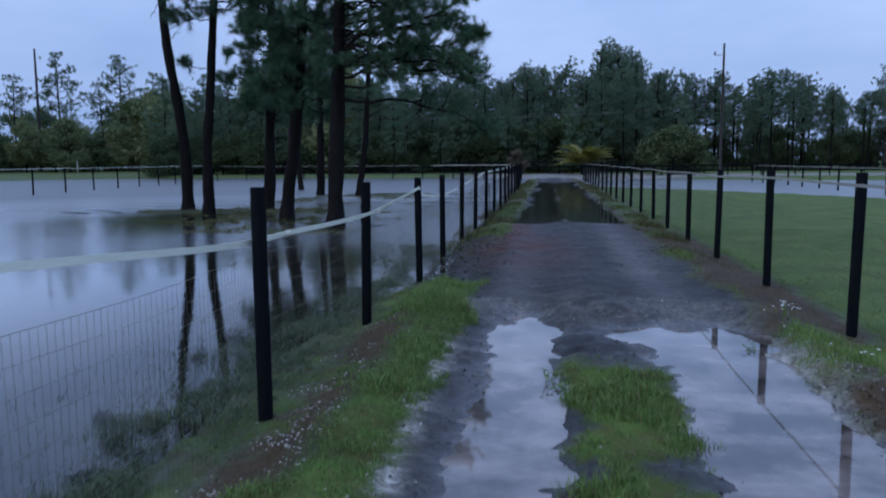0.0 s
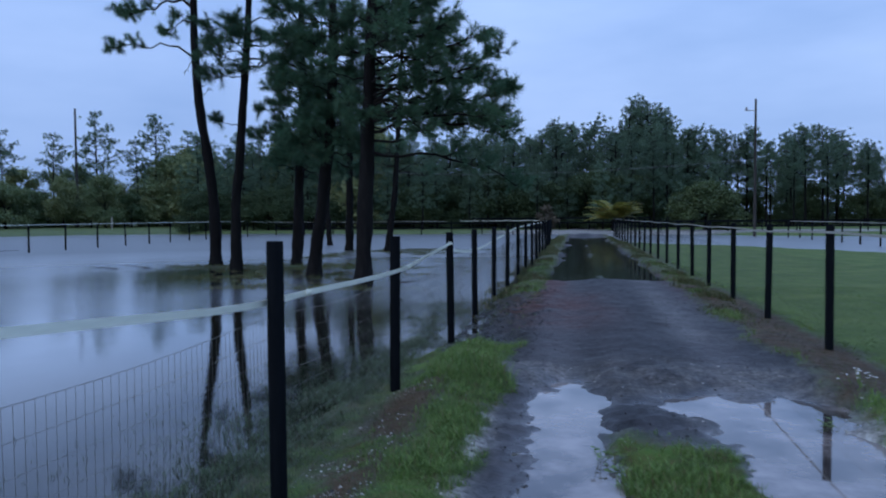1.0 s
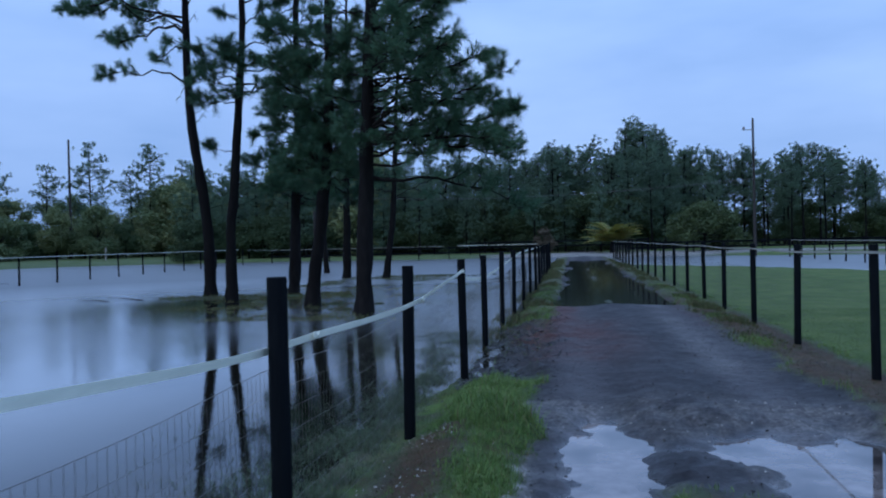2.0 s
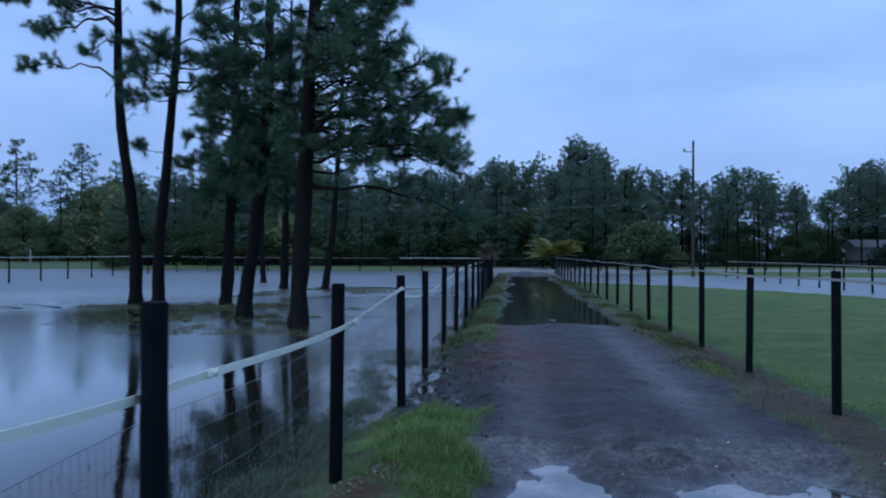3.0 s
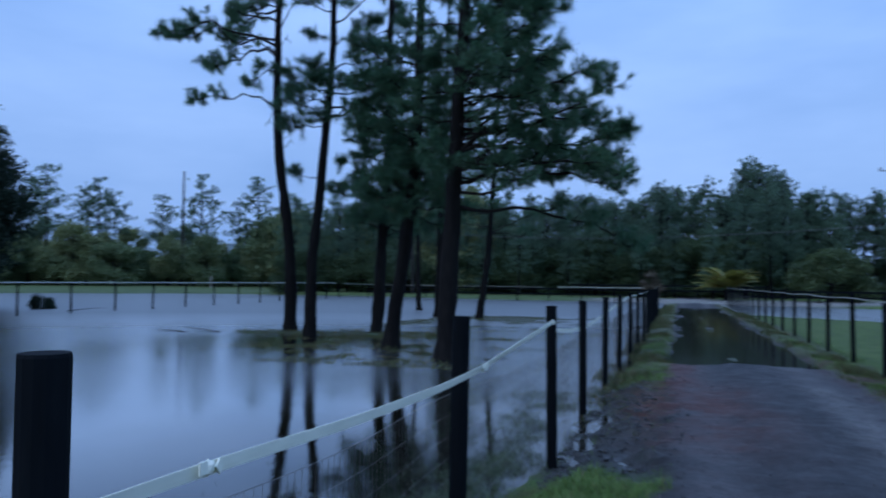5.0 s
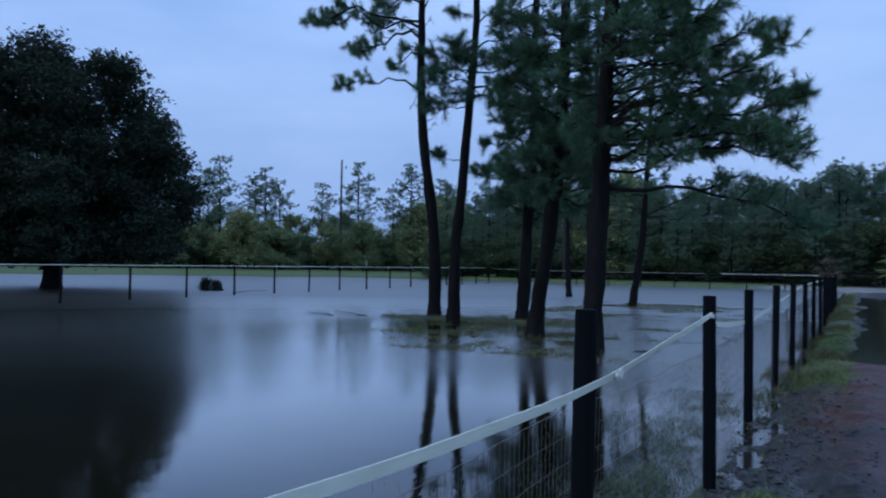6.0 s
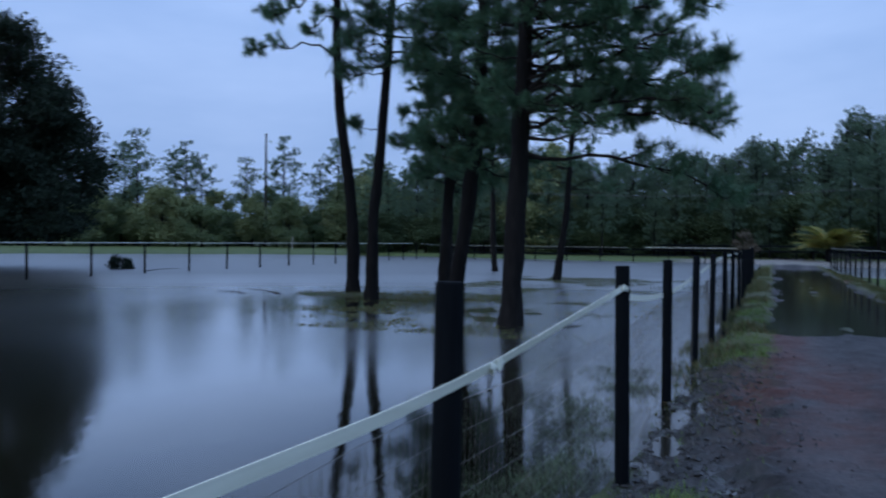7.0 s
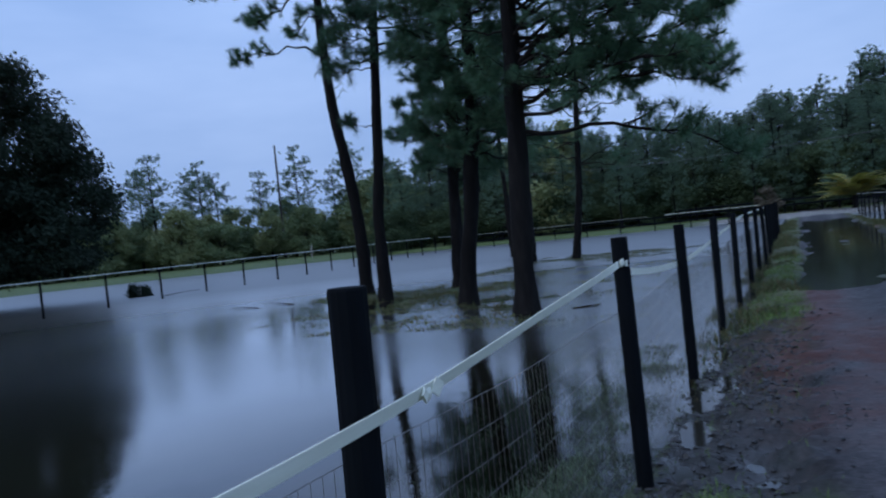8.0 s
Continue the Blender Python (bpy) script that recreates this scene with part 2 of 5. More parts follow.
def mat_water(name, body, calm, ruffled, wave, ior, shelter=None, film=0.8, drift_scale=0.25, spread=1.5, clear=None):
    """Flood water: murky body and a mirror-like skin, glassy where sheltered and ruffled by the wind out in the open.
    shelter: (metres, metres) how far the lee of the drive reaches and over how many metres the ruffling grows."""
    m, nt, b = mat_new(name)
    co = nobj(nt)
    mp = nt.nodes.new("ShaderNodeMapping")
    mp.inputs["Scale"].default_value = (1.0, 0.6, 1.0)
    nt.links.new(co, mp.inputs["Vector"])
    drift = nnoise(nt, drift_scale, 4, co)
    nt.links.new(nramp(nt, drift, [(0.36, body), (0.66, tuple(v * spread for v in body))]), b.inputs["Base Color"])
    b.inputs["IOR"].default_value = ior
    wind = nmath(nt, "MULTIPLY_ADD", nnoise(nt, 0.45, 3, mp.outputs["Vector"]), 0.5, -0.1)
    if shelter:
        away = nt.nodes.new("ShaderNodeVectorMath")
        away.operation = "DISTANCE"
        away.inputs[1].default_value = (0.0, 4.0, WATER)
        nt.links.new(co, away.inputs[0])
        reach = nmath(nt, "MULTIPLY_ADD", nnoise(nt, 0.12, 3, mp.outputs["Vector"]), 14.0, nmath(nt, "SUBTRACT", away.outputs["Value"], 7.0))
        lee = nt.nodes.new("ShaderNodeVectorMath")
        lee.operation = "DISTANCE"
        lee.inputs[1].default_value = (-8.5, 19.5, WATER)
        nt.links.new(co, lee.inputs[0])
        grove = nmath(nt, "MULTIPLY", nmath(nt, "SUBTRACT", 1.0, nmath(nt, "DIVIDE", lee.outputs["Value"], 7.0), clamp=True), -11.0)
        reach = nmath(nt, "ADD", reach, grove)
        gust = nt.nodes.new("ShaderNodeVectorMath")
        gust.operation = "DISTANCE"
        gust.inputs[1].default_value = (-2.4, 17.5, WATER)
        nt.links.new(co, gust.inputs[0])
        reach = nmath(nt, "ADD", reach, nmath(nt, "MULTIPLY", nmath(nt, "SUBTRACT", 1.0, nmath(nt, "DIVIDE", gust.outputs["Value"], 6.5), clamp=True), 14.0))
        wind = nmath(nt, "ADD", nmath(nt, "MULTIPLY", wind, 0.35), nmath(nt, "DIVIDE", nmath(nt, "SUBTRACT", reach, shelter[0]), shelter[1], clamp=True), clamp=True)
    skin = nmath(nt, "MULTIPLY_ADD", wind, ruffled - calm, calm)
    if shelter:  # wind-roughened all over out towards the far shore
        skin = nmath(nt, "MULTIPLY_ADD", nmath(nt, "DIVIDE", nmath(nt, "SUBTRACT", away.outputs["Value"], 23.0), 10.0, clamp=True), 0.24, skin)
    nt.links.new(skin, b.inputs["Roughness"])
    swell = nmath(nt, "ADD", nnoise(nt, 1.6, 2, mp.outputs["Vector"]), nmath(nt, "MULTIPLY", nnoise(nt, 7, 2, mp.outputs["Vector"]), 0.5))
    swell = nmath(nt, "MULTIPLY_ADD", nnoise(nt, 24, 2, co), 0.22, swell)
    nbump(nt, b, nmath(nt, "MULTIPLY", nmath(nt, "SUBTRACT", swell, 0.86), nmath(nt, "MULTIPLY_ADD", wind, 0.7, 0.4)), wave, 0.02)
    if clear:  # clear over the shallows: (x where it turns murky, x where it is clear, share let through)
        sx = nt.nodes.new("ShaderNodeSeparateXYZ")
        nt.links.new(co, sx.inputs["Vector"])
        ease = nmath(nt, "DIVIDE", nmath(nt, "SUBTRACT", nmath(nt, "ADD", sx.outputs["X"], nmath(nt, "MULTIPLY", nnoise(nt, 1.2, 3, co), 0.5)), clear[0]), clear[1] - clear[0], clamp=True)
        ease = nmath(nt, "MULTIPLY", ease, nmath(nt, "DIVIDE", nmath(nt, "SUBTRACT", 15.0, sx.outputs["Y"]), 5.0, clamp=True))
        nt.links.new(nmath(nt, "MULTIPLY", ease, clear[2]), b.inputs["Transmission Weight"])
        nt.links.new(nmath(nt, "MULTIPLY_ADD", ease, -film, film), b.inputs["Coat Weight"])
    b.inputs["Coat Weight"].default_value, b.inputs["Coat IOR"].default_value = film, 1.5
    nt.links.new(b.inputs["Roughness"].links[0].from_socket, b.inputs["Coat Roughness"])
    nt.links.new(b.inputs["Normal"].links[0].from_socket, b.inputs["Coat Normal"])
    return m


M_GROUND = mat_ground()
M_POND = mat_water("pond_water", (0.012, 0.011, 0.006), 0.04, 0.26, 0.20, 1.5, (6.0, 11.0), film=1.0, clear=(-5.2, -2.4, 0.8))
M_OPEN = mat_water("open_flood_water", (0.05, 0.05, 0.045), 0.38, 0.50, 0.08, 1.55, None, 1.0)
M_PUDDLE = mat_water("puddle_water", (0.044, 0.037, 0.034), 0.02, 0.08, 0.03, 1.4, None, 0.45, 2.6, 6.0)
M_DEEP = mat_water("dark_puddle_water", (0.018, 0.017, 0.013), 0.08, 0.16, 0.05, 1.4, None, 0.1)
M_POST = mat_simple("black_post_paint", [(0.3, (0.003, 0.004, 0.005)), (0.6, (0.006, 0.008, 0.010)), (0.8, (0.013, 0.015, 0.016))], 30, 0.8, 0.4, 0.004, (1, 1, 0.15), spec=0.07)
M_WIRE = mat_simple("galvanised_wire", [(0.3, (0.045, 0.045, 0.042)), (0.7, (0.13, 0.125, 0.11))], 40, 0.5, 0.1, 0.001)
M_TAPE = mat_simple("white_poly_tape", [(0.3, (0.70, 0.70, 0.57)), (0.7, (0.85, 0.85, 0.71))], 60, 0.6, 0.3, 0.001, (1, 0.1, 1))
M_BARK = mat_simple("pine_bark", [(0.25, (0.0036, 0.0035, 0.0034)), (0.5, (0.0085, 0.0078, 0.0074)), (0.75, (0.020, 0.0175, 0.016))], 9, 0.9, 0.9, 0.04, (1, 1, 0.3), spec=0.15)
M_TWIG = mat_simple("twig_bark", [(0.3, (0.011, 0.0095, 0.0085)), (0.7, (0.034, 0.029, 0.026))], 12, 0.9, 0.5, 0.01, spec=0.15)
M_NEEDLE = mat_leaf("pine_needles", (0.033, 0.082, 0.047), (0.114, 0.228, 0.120), (0.10, 0.07, 0.03), 0.03)
M_UNDER = mat_leaf("undergrowth_leaves", (0.026, 0.046, 0.021), (0.078, 0.115, 0.048), rough=0.8, grain=0.3)
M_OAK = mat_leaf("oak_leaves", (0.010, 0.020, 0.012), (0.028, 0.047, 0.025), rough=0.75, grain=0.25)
# far woods: distance haze is mixed into the leaf colour, hence the paler olive
M_WOODS = mat_leaf("hazed_woodland_leaves", (0.100, 0.148, 0.068), (0.215, 0.245, 0.105), grain=0.15, tint=0.7)
# needles lighter and bluer than the near pines', with dusk haze painted in
M_FARPINE = mat_leaf("hazed_far_pine_needles", (0.060, 0.108, 0.070), (0.148, 0.228, 0.138))
M_PALM = mat_leaf("palm_fronds", (0.11, 0.13, 0.03), (0.25, 0.25, 0.05), (0.30, 0.21, 0.04), 0.25)
M_DRY = mat_leaf("dry_shrub_leaves", (0.09, 0.075, 0.05), (0.17, 0.145, 0.10))
M_BLADE = mat_leaf("grass_blades", (0.048, 0.092, 0.024), (0.19, 0.29, 0.075), (0.18, 0.15, 0.07), 0.08, 0.6)
M_DARKBLADE = mat_leaf("drowned_grass_blades", (0.044, 0.076, 0.040), (0.115, 0.160, 0.082), (0.11, 0.10, 0.07), 0.12, 0.6)
M_RANK = mat_leaf("rank_grass_blades", (0.04, 0.055, 0.018), (0.13, 0.15, 0.05), (0.15, 0.11, 0.055), 0.2, 0.7)
M_LAWNBLADE = mat_leaf("lawn_blades", (0.07, 0.112, 0.03), (0.125, 0.18, 0.05), rough=0.7, grain=0.3)
# white tape again, its dim look against the bright sky put into the colour
M_DIMTAPE = mat_simple("dimmed_tape", [(0.3, (0.26, 0.26, 0.22)), (0.7, (0.42, 0.42, 0.36))], 60, 0.7, 0.3, 0.001, (1, 0.1, 1))
M_SHRUB = mat_leaf("shrub_leaves", (0.045, 0.07, 0.028), (0.09, 0.125, 0.045), grain=0.2)
M_STRAWBLADE = mat_leaf("straw_and_weeds", (0.03, 0.03, 0.012), (0.09, 0.075, 0.035), (0.06, 0.10, 0.03), 0.2)
M_STONE = mat_simple("gravel_stone", [(0.3, (0.016, 0.015, 0.015)), (0.6, (0.035, 0.033, 0.032)), (0.85, (0.16, 0.15, 0.14))], 40, 0.5, 0.4, 0.004, (1, 1, 1))
M_SHELL = mat_simple("pale_shell_rock", [(0.3, (0.16, 0.15, 0.135)), (0.7, (0.46, 0.44, 0.40))], 25, 0.6, 0.4, 0.004)
M_POLE = mat_simple("weathered_pole_wood", [(0.3, (0.018, 0.015, 0.013)), (0.7, (0.05, 0.043, 0.037))], 14, 0.85, 0.5, 0.01, (1, 1, 0.1))
M_METAL = mat_simple("dull_grey_metal", [(0.3, (0.2, 0.2, 0.21)), (0.7, (0.35, 0.35, 0.36))], 20, 0.45, 0.1, 0.002)
M_CABLE = mat_simple("grey_cable", [(0.3, (0.12, 0.12, 0.125)), (0.7, (0.22, 0.22, 0.22))], 20, 0.5, 0.1, 0.002)
M_SIDING = mat_simple("grey_siding", [(0.3, (0.10, 0.105, 0.11)), (0.7, (0.19, 0.195, 0.20))], 8, 0.7, 0.2, 0.01)
M_PETAL = mat_simple("white_petals", [(0.3, (0.6, 0.6, 0.58)), (0.7, (0.8, 0.8, 0.77))], 60, 0.6, 0.1, 0.001)

# ---- ground ----
PINES = [  # x, y, trunk radius
    (-10.35, 21.7), (-9.15, 20.5), (-8.05, 22.3), (-5.98, 18.1), (-4.3, 16.45), (-9.4, 32.0), (-12.2, 38.0), (-7.6, 31.5)]


def shore_radius(x, y):
    """How far from the drive the flood reaches before the land rises."""
    ang = np.degrees(np.arctan2(-(x - 0.0), y - 5.0))
    return 52 + 5 * smooth(-6, 4, ang) + 13 * smooth(10, 34, ang)


def near_lobe(x, y):
    """Shallow tongues at the far ends of the two rut puddles."""
    return 0.075 * np.exp(-(((x - 1.12) / 0.28) ** 2 + ((y - 6.35) / 0.3) ** 2)) + 0.05 * np.exp(-(((x - 0.2) / 0.22) ** 2 + ((y - 7.05) / 0.22) ** 2)) + 0.05 * np.exp(-(((x - 1.85) / 0.25) ** 2 + ((y - 7.0) / 0.25) ** 2))


def height(x, y):
    x, y = np.asarray(x, float), np.asarray(y, float)
    n1, n2, n3 = fbm(x * 0.8, y * 0.8), fbm(x * 3.1 + 40, y * 3.1), fbm(x * 11 + 9, y * 11, 3)
    # flooded paddock
    xs = -1.95 + 0.45 * smooth(5, 9, y) + 0.25 * smooth(11, 17, y) + 0.3 * n1
    pond = WATER - 0.02 - np.clip((xs - x) * 0.10, -1, 0.34)
    mound = np.zeros_like(x)
    for px, py, r in ((-9.9, 21.1, 1.5), (-11.0, 21.0, 0.7), (-8.2, 21.6, 1.3), (-6.3, 18.3, 1.3), (-4.9, 16.9, 0.9), (-9.4, 32, 1.5), (-7.6, 31.5, 1.2), (-6.9, 24.5, 1.1), (-27.0, 29.5, 1.2)):
        mound = mound + np.exp(-(((x - px) / r) ** 2 + ((y - py) / (r * 0.8)) ** 2))
    for px, py, rx, ry in ((-10.3, 20.9, 1.2, 0.5), (-8.3, 20.4, 1.2, 0.4), (-6.2, 17.3, 1.4, 0.4), (-7.4, 19.5, 1.3, 0.45), (-4.6, 18.6, 1.4, 0.5), (-5.6, 21.0, 1.5, 0.6)):
        mound = mound + 1.05 * np.exp(-(((x - px) / rx) ** 2 + ((y - py) / ry) ** 2)) * (0.75 + 1.4 * n2)
    pond = pond + np.clip(mound, 0, 1) * (0.36 + 0.22 * n2)
    # verge beside the drive
    verge = -0.092 + 0.102 * smooth(-1.2, -0.75, x) + (0.02 + 0.03 * smooth(-1.2, -0.8, x)) * (n1 + n2) + 0.03 * np.exp(-((y - 7.4) / 1.6) ** 2) - 0.02 * smooth(12, 18, y)
    h = np.where(x < xs, pond, WATER - 0.02 + (verge - WATER + 0.02) * smooth(0, 0.75, x - xs))
    # drive: two ruts, a crown between them
    near, far = 1 - smooth(6.2, 7.5, y + 0.9 * n1 + 0.7 * n2), smooth(16.2, 17.6, y + 1.1 * n1 + 0.5 * n2) * (1 - smooth(50, 54, y))
    rut_l, rut_r = np.exp(-(np.abs(x - 0.21 + 0.4 * n1) / 0.30) ** 3), np.exp(-(np.abs(x - 1.70 + 0.4 * n1) / 0.50) ** 3)
    d_near = -0.055 - 0.085 * rut_l - 0.10 * rut_r
    d_mid = 0.015 + 0.035 * np.exp(-((x - 0.85) / 0.7) ** 2) - 0.03 * rut_l - 0.02 * rut_r
    d_far = -0.150 + (0.040 + 0.06 * n1 + 0.04 * n2) * np.exp(-((x - 0.78) / 0.26) ** 2)
    d = d_near * near + d_mid * (1 - near) * (1 - far) + d_far * far + (0.03 + 0.025 * near - 0.02 * far) * n2 + (0.02 - 0.012 * far) * n3 + 0.03 * near * n1 + 0.05 * near * n3
    wavy = (0.9 * n1 + 0.5 * n2) * smooth(15, 19, y)
    d = d - near_lobe(x, y)
    on = smooth(-0.55, -0.2, x + 0.3 * n2 + wavy) * (1 - smooth(2.02, 2.4, x + 0.4 * n2 - wavy))
    h = h * (1 - on) + d * on
    # verge and lawn beyond the drive
    lawn = -0.07 + 0.025 * n1
    edge = 43.0 - 0.085 * np.clip(x, 0, 13.2) ** 2
    lawn = lawn - 0.2 * smooth(-1.5, 1.5, y - edge + 3 * n1)
    rv = 0.01 + 0.05 * n1 + 0.04 * n2 - 0.03 * smooth(12, 18, y)
    right = rv * (1 - smooth(2.35, 2.85, x)) + lawn * smooth(2.35, 2.85, x)
    k = smooth(2.08, 2.45, x + 0.3 * n2)
    h = h * (1 - k) + right * k
    wet = smooth(-1.1, -0.95, x) * (1 - smooth(-0.6, -0.35, x)) * smooth(8.4, 9.0, y) * (1 - smooth(12.0, 13.5, y))
    h = h - wet * (0.025 - 0.06 * n2 - 0.07 * n3)
    # a small wet hollow beside the drive
    h = h - (0.075 - 0.09 * n3) * np.exp(-(((x + 0.62) / 0.2) ** 2 + ((y - 9.0) / 0.35) ** 2)) - (0.05 - 0.08 * n3) * np.exp(-(((x + 0.8) / 0.15) ** 2 + ((y - 11.0) / 0.7) ** 2))
    soak = smooth(-1.15, -0.95, x) * (1 - smooth(-0.35, -0.1, x)) * smooth(7.8, 8.6, y) * (1 - smooth(13.0, 14.5, y))
    h = h - soak * np.clip(0.02 + 0.16 * fbm(x * 4.5 + 2, y * 4.5 + 5) + 0.10 * n3, -0.02, 0.09)
    # land beyond the flood
    r = np.hypot(x, y - 5)
    land = smooth(-1.5, 3.0, r - shore_radius(x, y) + 5 * fbm(x * 0.12, y * 0.12))
    rise = 0.12 + 0.3 * smooth(0, 60, r - 60) + 0.1 * n1
    cross = smooth(53, 56, y) * (1 - smooth(80, 95, y))
    return h * (1 - land) + rise * land + 0.004 * n3 * (1 - cross)


def cover(x, y):
    n1, n2, n3 = fbm(x * 0.9 + 5, y * 0.9 + 3), fbm(x * 3.7, y * 3.7 + 11), fbm(x * 12, y * 12 + 7, 3)
    m = 0.5 * n2 + 0.5 * n3
    left = 1 - smooth(-0.42, -0.24, x + 0.22 * n1 + 0.35 * m)
    bare_l = np.exp(-((x + 0.95 + 0.12 * n1) / 0.25) ** 4) * (1 - smooth(6.6, 7.4, y)) * smooth(-0.14, 0.16, 0.6 * n1 + 0.9 * n2 + 0.35 * n3 + 0.19)
    muddy = 0.95 * smooth(8.1, 8.8, y + 0.6 * n1) * (1 - smooth(12.5, 15, y)) * smooth(-1.25, -1.05, x + 0.3 * m) * smooth(-0.32, -0.02, 0.2 - n2)
    island = smooth(0.48, 0.6, x + 0.5 * m) * (1 - smooth(1.16, 1.3, x + 0.5 * m)) * (1 - smooth(5.35, 5.75, y + 0.8 * n1)) * smooth(-0.28, 0.0, n1 + 0.9 * n2 + 0.10)
    strip = np.exp(-((x - 0.78) / 0.22) ** 2) * smooth(17.5, 19, y) * (1 - smooth(46, 50, y)) * smooth(-0.1, 0.15, n1)
    right = smooth(2.02, 2.3, x + 0.4 * m + 0.25 * n1)
    lawn = smooth(2.85, 3.15, x + 0.3 * m)
    straw_r = right * (1 - lawn) * smooth(-0.16, 0.06, n1 + 0.5 * n2 + 0.28 - 0.4 * (1 - smooth(6.0, 7.0, y)) - 0.55 * smooth(13, 17, y))
    dry = (left * smooth(-5, -3, x) + right * (1 - lawn)) * smooth(11, 16, y) * (0.5 + 0.6 * n1)
    straw = np.clip(bare_l * left + straw_r + dry, 0, 1)
    left = left * (0.45 + 0.55 * np.maximum(smooth(-1.55, -1.1, x + 0.5 * m), 0.6 * smooth(45, 52, np.hypot(x, y - 5))))
    grass = np.clip((1 - 0.7 * np.clip(dry, 0, 1)) * (left * (1 - bare_l) * (1 - muddy) + island + 0.7 * strip + right * (1 - straw_r)), 0, 1)
    pale = 1.7 * np.exp(-((x + 0.36 + 0.1 * n1) / 0.10) ** 2) * (1 - smooth(5.0, 6.4, y)) + 2.2 * np.exp(-((x - 2.17) / 0.30) ** 2) * (1 - smooth(5.6, 6.8, y))
    pale = pale + 0.3 * (1 - smooth(5.6, 6.8, y)) * smooth(0.05, 0.3, n2) + 0.35 * np.exp(-((y - 7.0) / 0.5) ** 2) + 0.25 * np.exp(-((x - 1.55) / 0.3) ** 2) * smooth(0, 0.3, n1 + 0.2)
    pale = np.clip(pale * (0.55 + 1.6 * n3 + 0.8 * n2), 0, 1)
    # far road: the sky's reflection on its wet surface is painted as pale ground
    far_road = smooth(-9, -5, x) * smooth(57, 58.5, y + n1) * (1 - smooth(67, 68.5, y + n1))
    grass, pale, straw = grass * (1 - far_road), np.maximum(pale, 0.8 * far_road), straw * (1 - far_road)
    red = np.clip((1.6 * np.exp(-((x + 0.30) / 0.32) ** 2) * smooth(9.0, 11.5, y) * (1 - smooth(16.0, 17.2, y)) + 0.9 * np.exp(-((x - 0.3) / 0.42) ** 2 - ((y - 11.5) / 1.9) ** 2)) * (0.75 + 3.2 * n1 + 1.6 * n2), 0, 1)
    red = np.maximum(red, np.clip(0.7 * np.exp(-((x - 2.2) / 0.3) ** 2) * smooth(11, 13, y) * (1 - smooth(20, 24, y)) * (0.7 + 1.5 * n2), 0, 1))
    return grass, straw, pale, red


def axis_lines(spans):
    out = [np.arange(a, b, s) for a, b, s in spans]
    return np.unique(np.round(np.concatenate(out), 4))


GX = axis_lines([(-900, -120, 60), (-120, -30, 6), (-30, -3, 0.5), (-3, -1.5, 0.12), (-1.5, 2.9, 0.045), (2.9, 4, 0.15), (4, 30, 0.8), (30, 120, 6), (120, 961, 60)])
GY = axis_lines([(-300, -10, 30), (-10, 1.5, 0.5), (1.5, 10, 0.05), (10, 18, 0.09), (18, 30, 0.3), (30, 100, 1.0), (100, 200, 10), (200, 1501, 100)])
gx, gy = np.meshgrid(GX, GY)
gz = height(gx, gy)
nx, ny = len(GX), len(GY)
idx = np.arange(nx * ny).reshape(ny, nx)
ground_me = quick_mesh("ground", np.stack([gx, gy, gz], -1).reshape(-1, 3), np.stack([idx[:-1, :-1], idx[:-1, 1:], idx[1:, 1:], idx[1:, :-1]], -1).reshape(-1, 4), True)
for key, vals in zip(("grass", "straw", "pale", "red"), cover(gx, gy)):
    ground_me.attributes.new(key, "FLOAT", "POINT").data.foreach_set("value", vals.ravel().astype(np.float32))
tracks = np.clip(np.exp(-((gx - 0.04) / 0.27) ** 2) + np.exp(-((gx - 1.52) / 0.27) ** 2), 0, 1)
soaked = np.exp(-np.clip(gz - WATER, 0, 1) / 0.028) * (gx > -1.4) * (gx < 2.6) * (1 - smooth(13, 15, gy))
ground_me.attributes.new("soaked", "FLOAT", "POINT").data.foreach_set("value", soaked.ravel().astype(np.float32))
ground_me.attributes.new("track", "FLOAT", "POINT").data.foreach_set("value", tracks.ravel().astype(np.float32))
ground_me.attributes.new("mown", "FLOAT", "POINT").data.foreach_set("value", np.maximum(smooth(2.9, 3.5, gx), smooth(50, 56, np.hypot(gx, gy - 5))).ravel().astype(np.float32))
ground = tagged(part("ground", ground_me, M_GROUND), "flooded grassy ground with a wet dark gravel drive", "ground", kind="structure")


def sheet(name, x0, x1, y0, y1, mat, label):
    me = quick_mesh(name, [(x0, y0, WATER), (x1, y0, WATER), (x1, y1, WATER), (x0, y1, WATER)], [(0, 1, 2, 3)])
    return tagged(part(name, me, mat), label, "water", kind="structure")


sheet("water_pond", -130, -1.12, -60, 130, M_POND, "still murky flood water covering the paddock")
sheet("water_puddle", -1.12, 2.6, -60, 7.8, M_PUDDLE, "shallow rain puddles over pale shell in the ruts")
sheet("water_drive", -1.12, 2.6, 7.8, 130, M_DEEP, "dark flood water lying across the drive")
sheet("water_lawn", 2.6, 90, -60, 130, M_OPEN, "still flood water at the end of the lawn")

# ---- fences ----
POST_D, POST_L = 0.083, 1.75


def post_mesh(d=POST_D, length=POST_L):
    """A round post with a slightly worn, flat-sawn top."""
    zz = np.array([-length, -1.2, -0.6, -0.2, -0.006, 0.0])
    rad = d / 2 * np.array([1.02, 1.01, 1.0, 1.0, 1.0, 0.95])
    v, f = tube_arrays(np.stack([0 * zz, 0 * zz, zz], -1), rad, 14)
    v = v * (1 + 0.012 * np.sin(np.arange(len(v)) * 7.3))[:, None] ** np.array([1, 1, 0])
    return quick_mesh("post", v, f, False)


POST_ME = post_mesh()


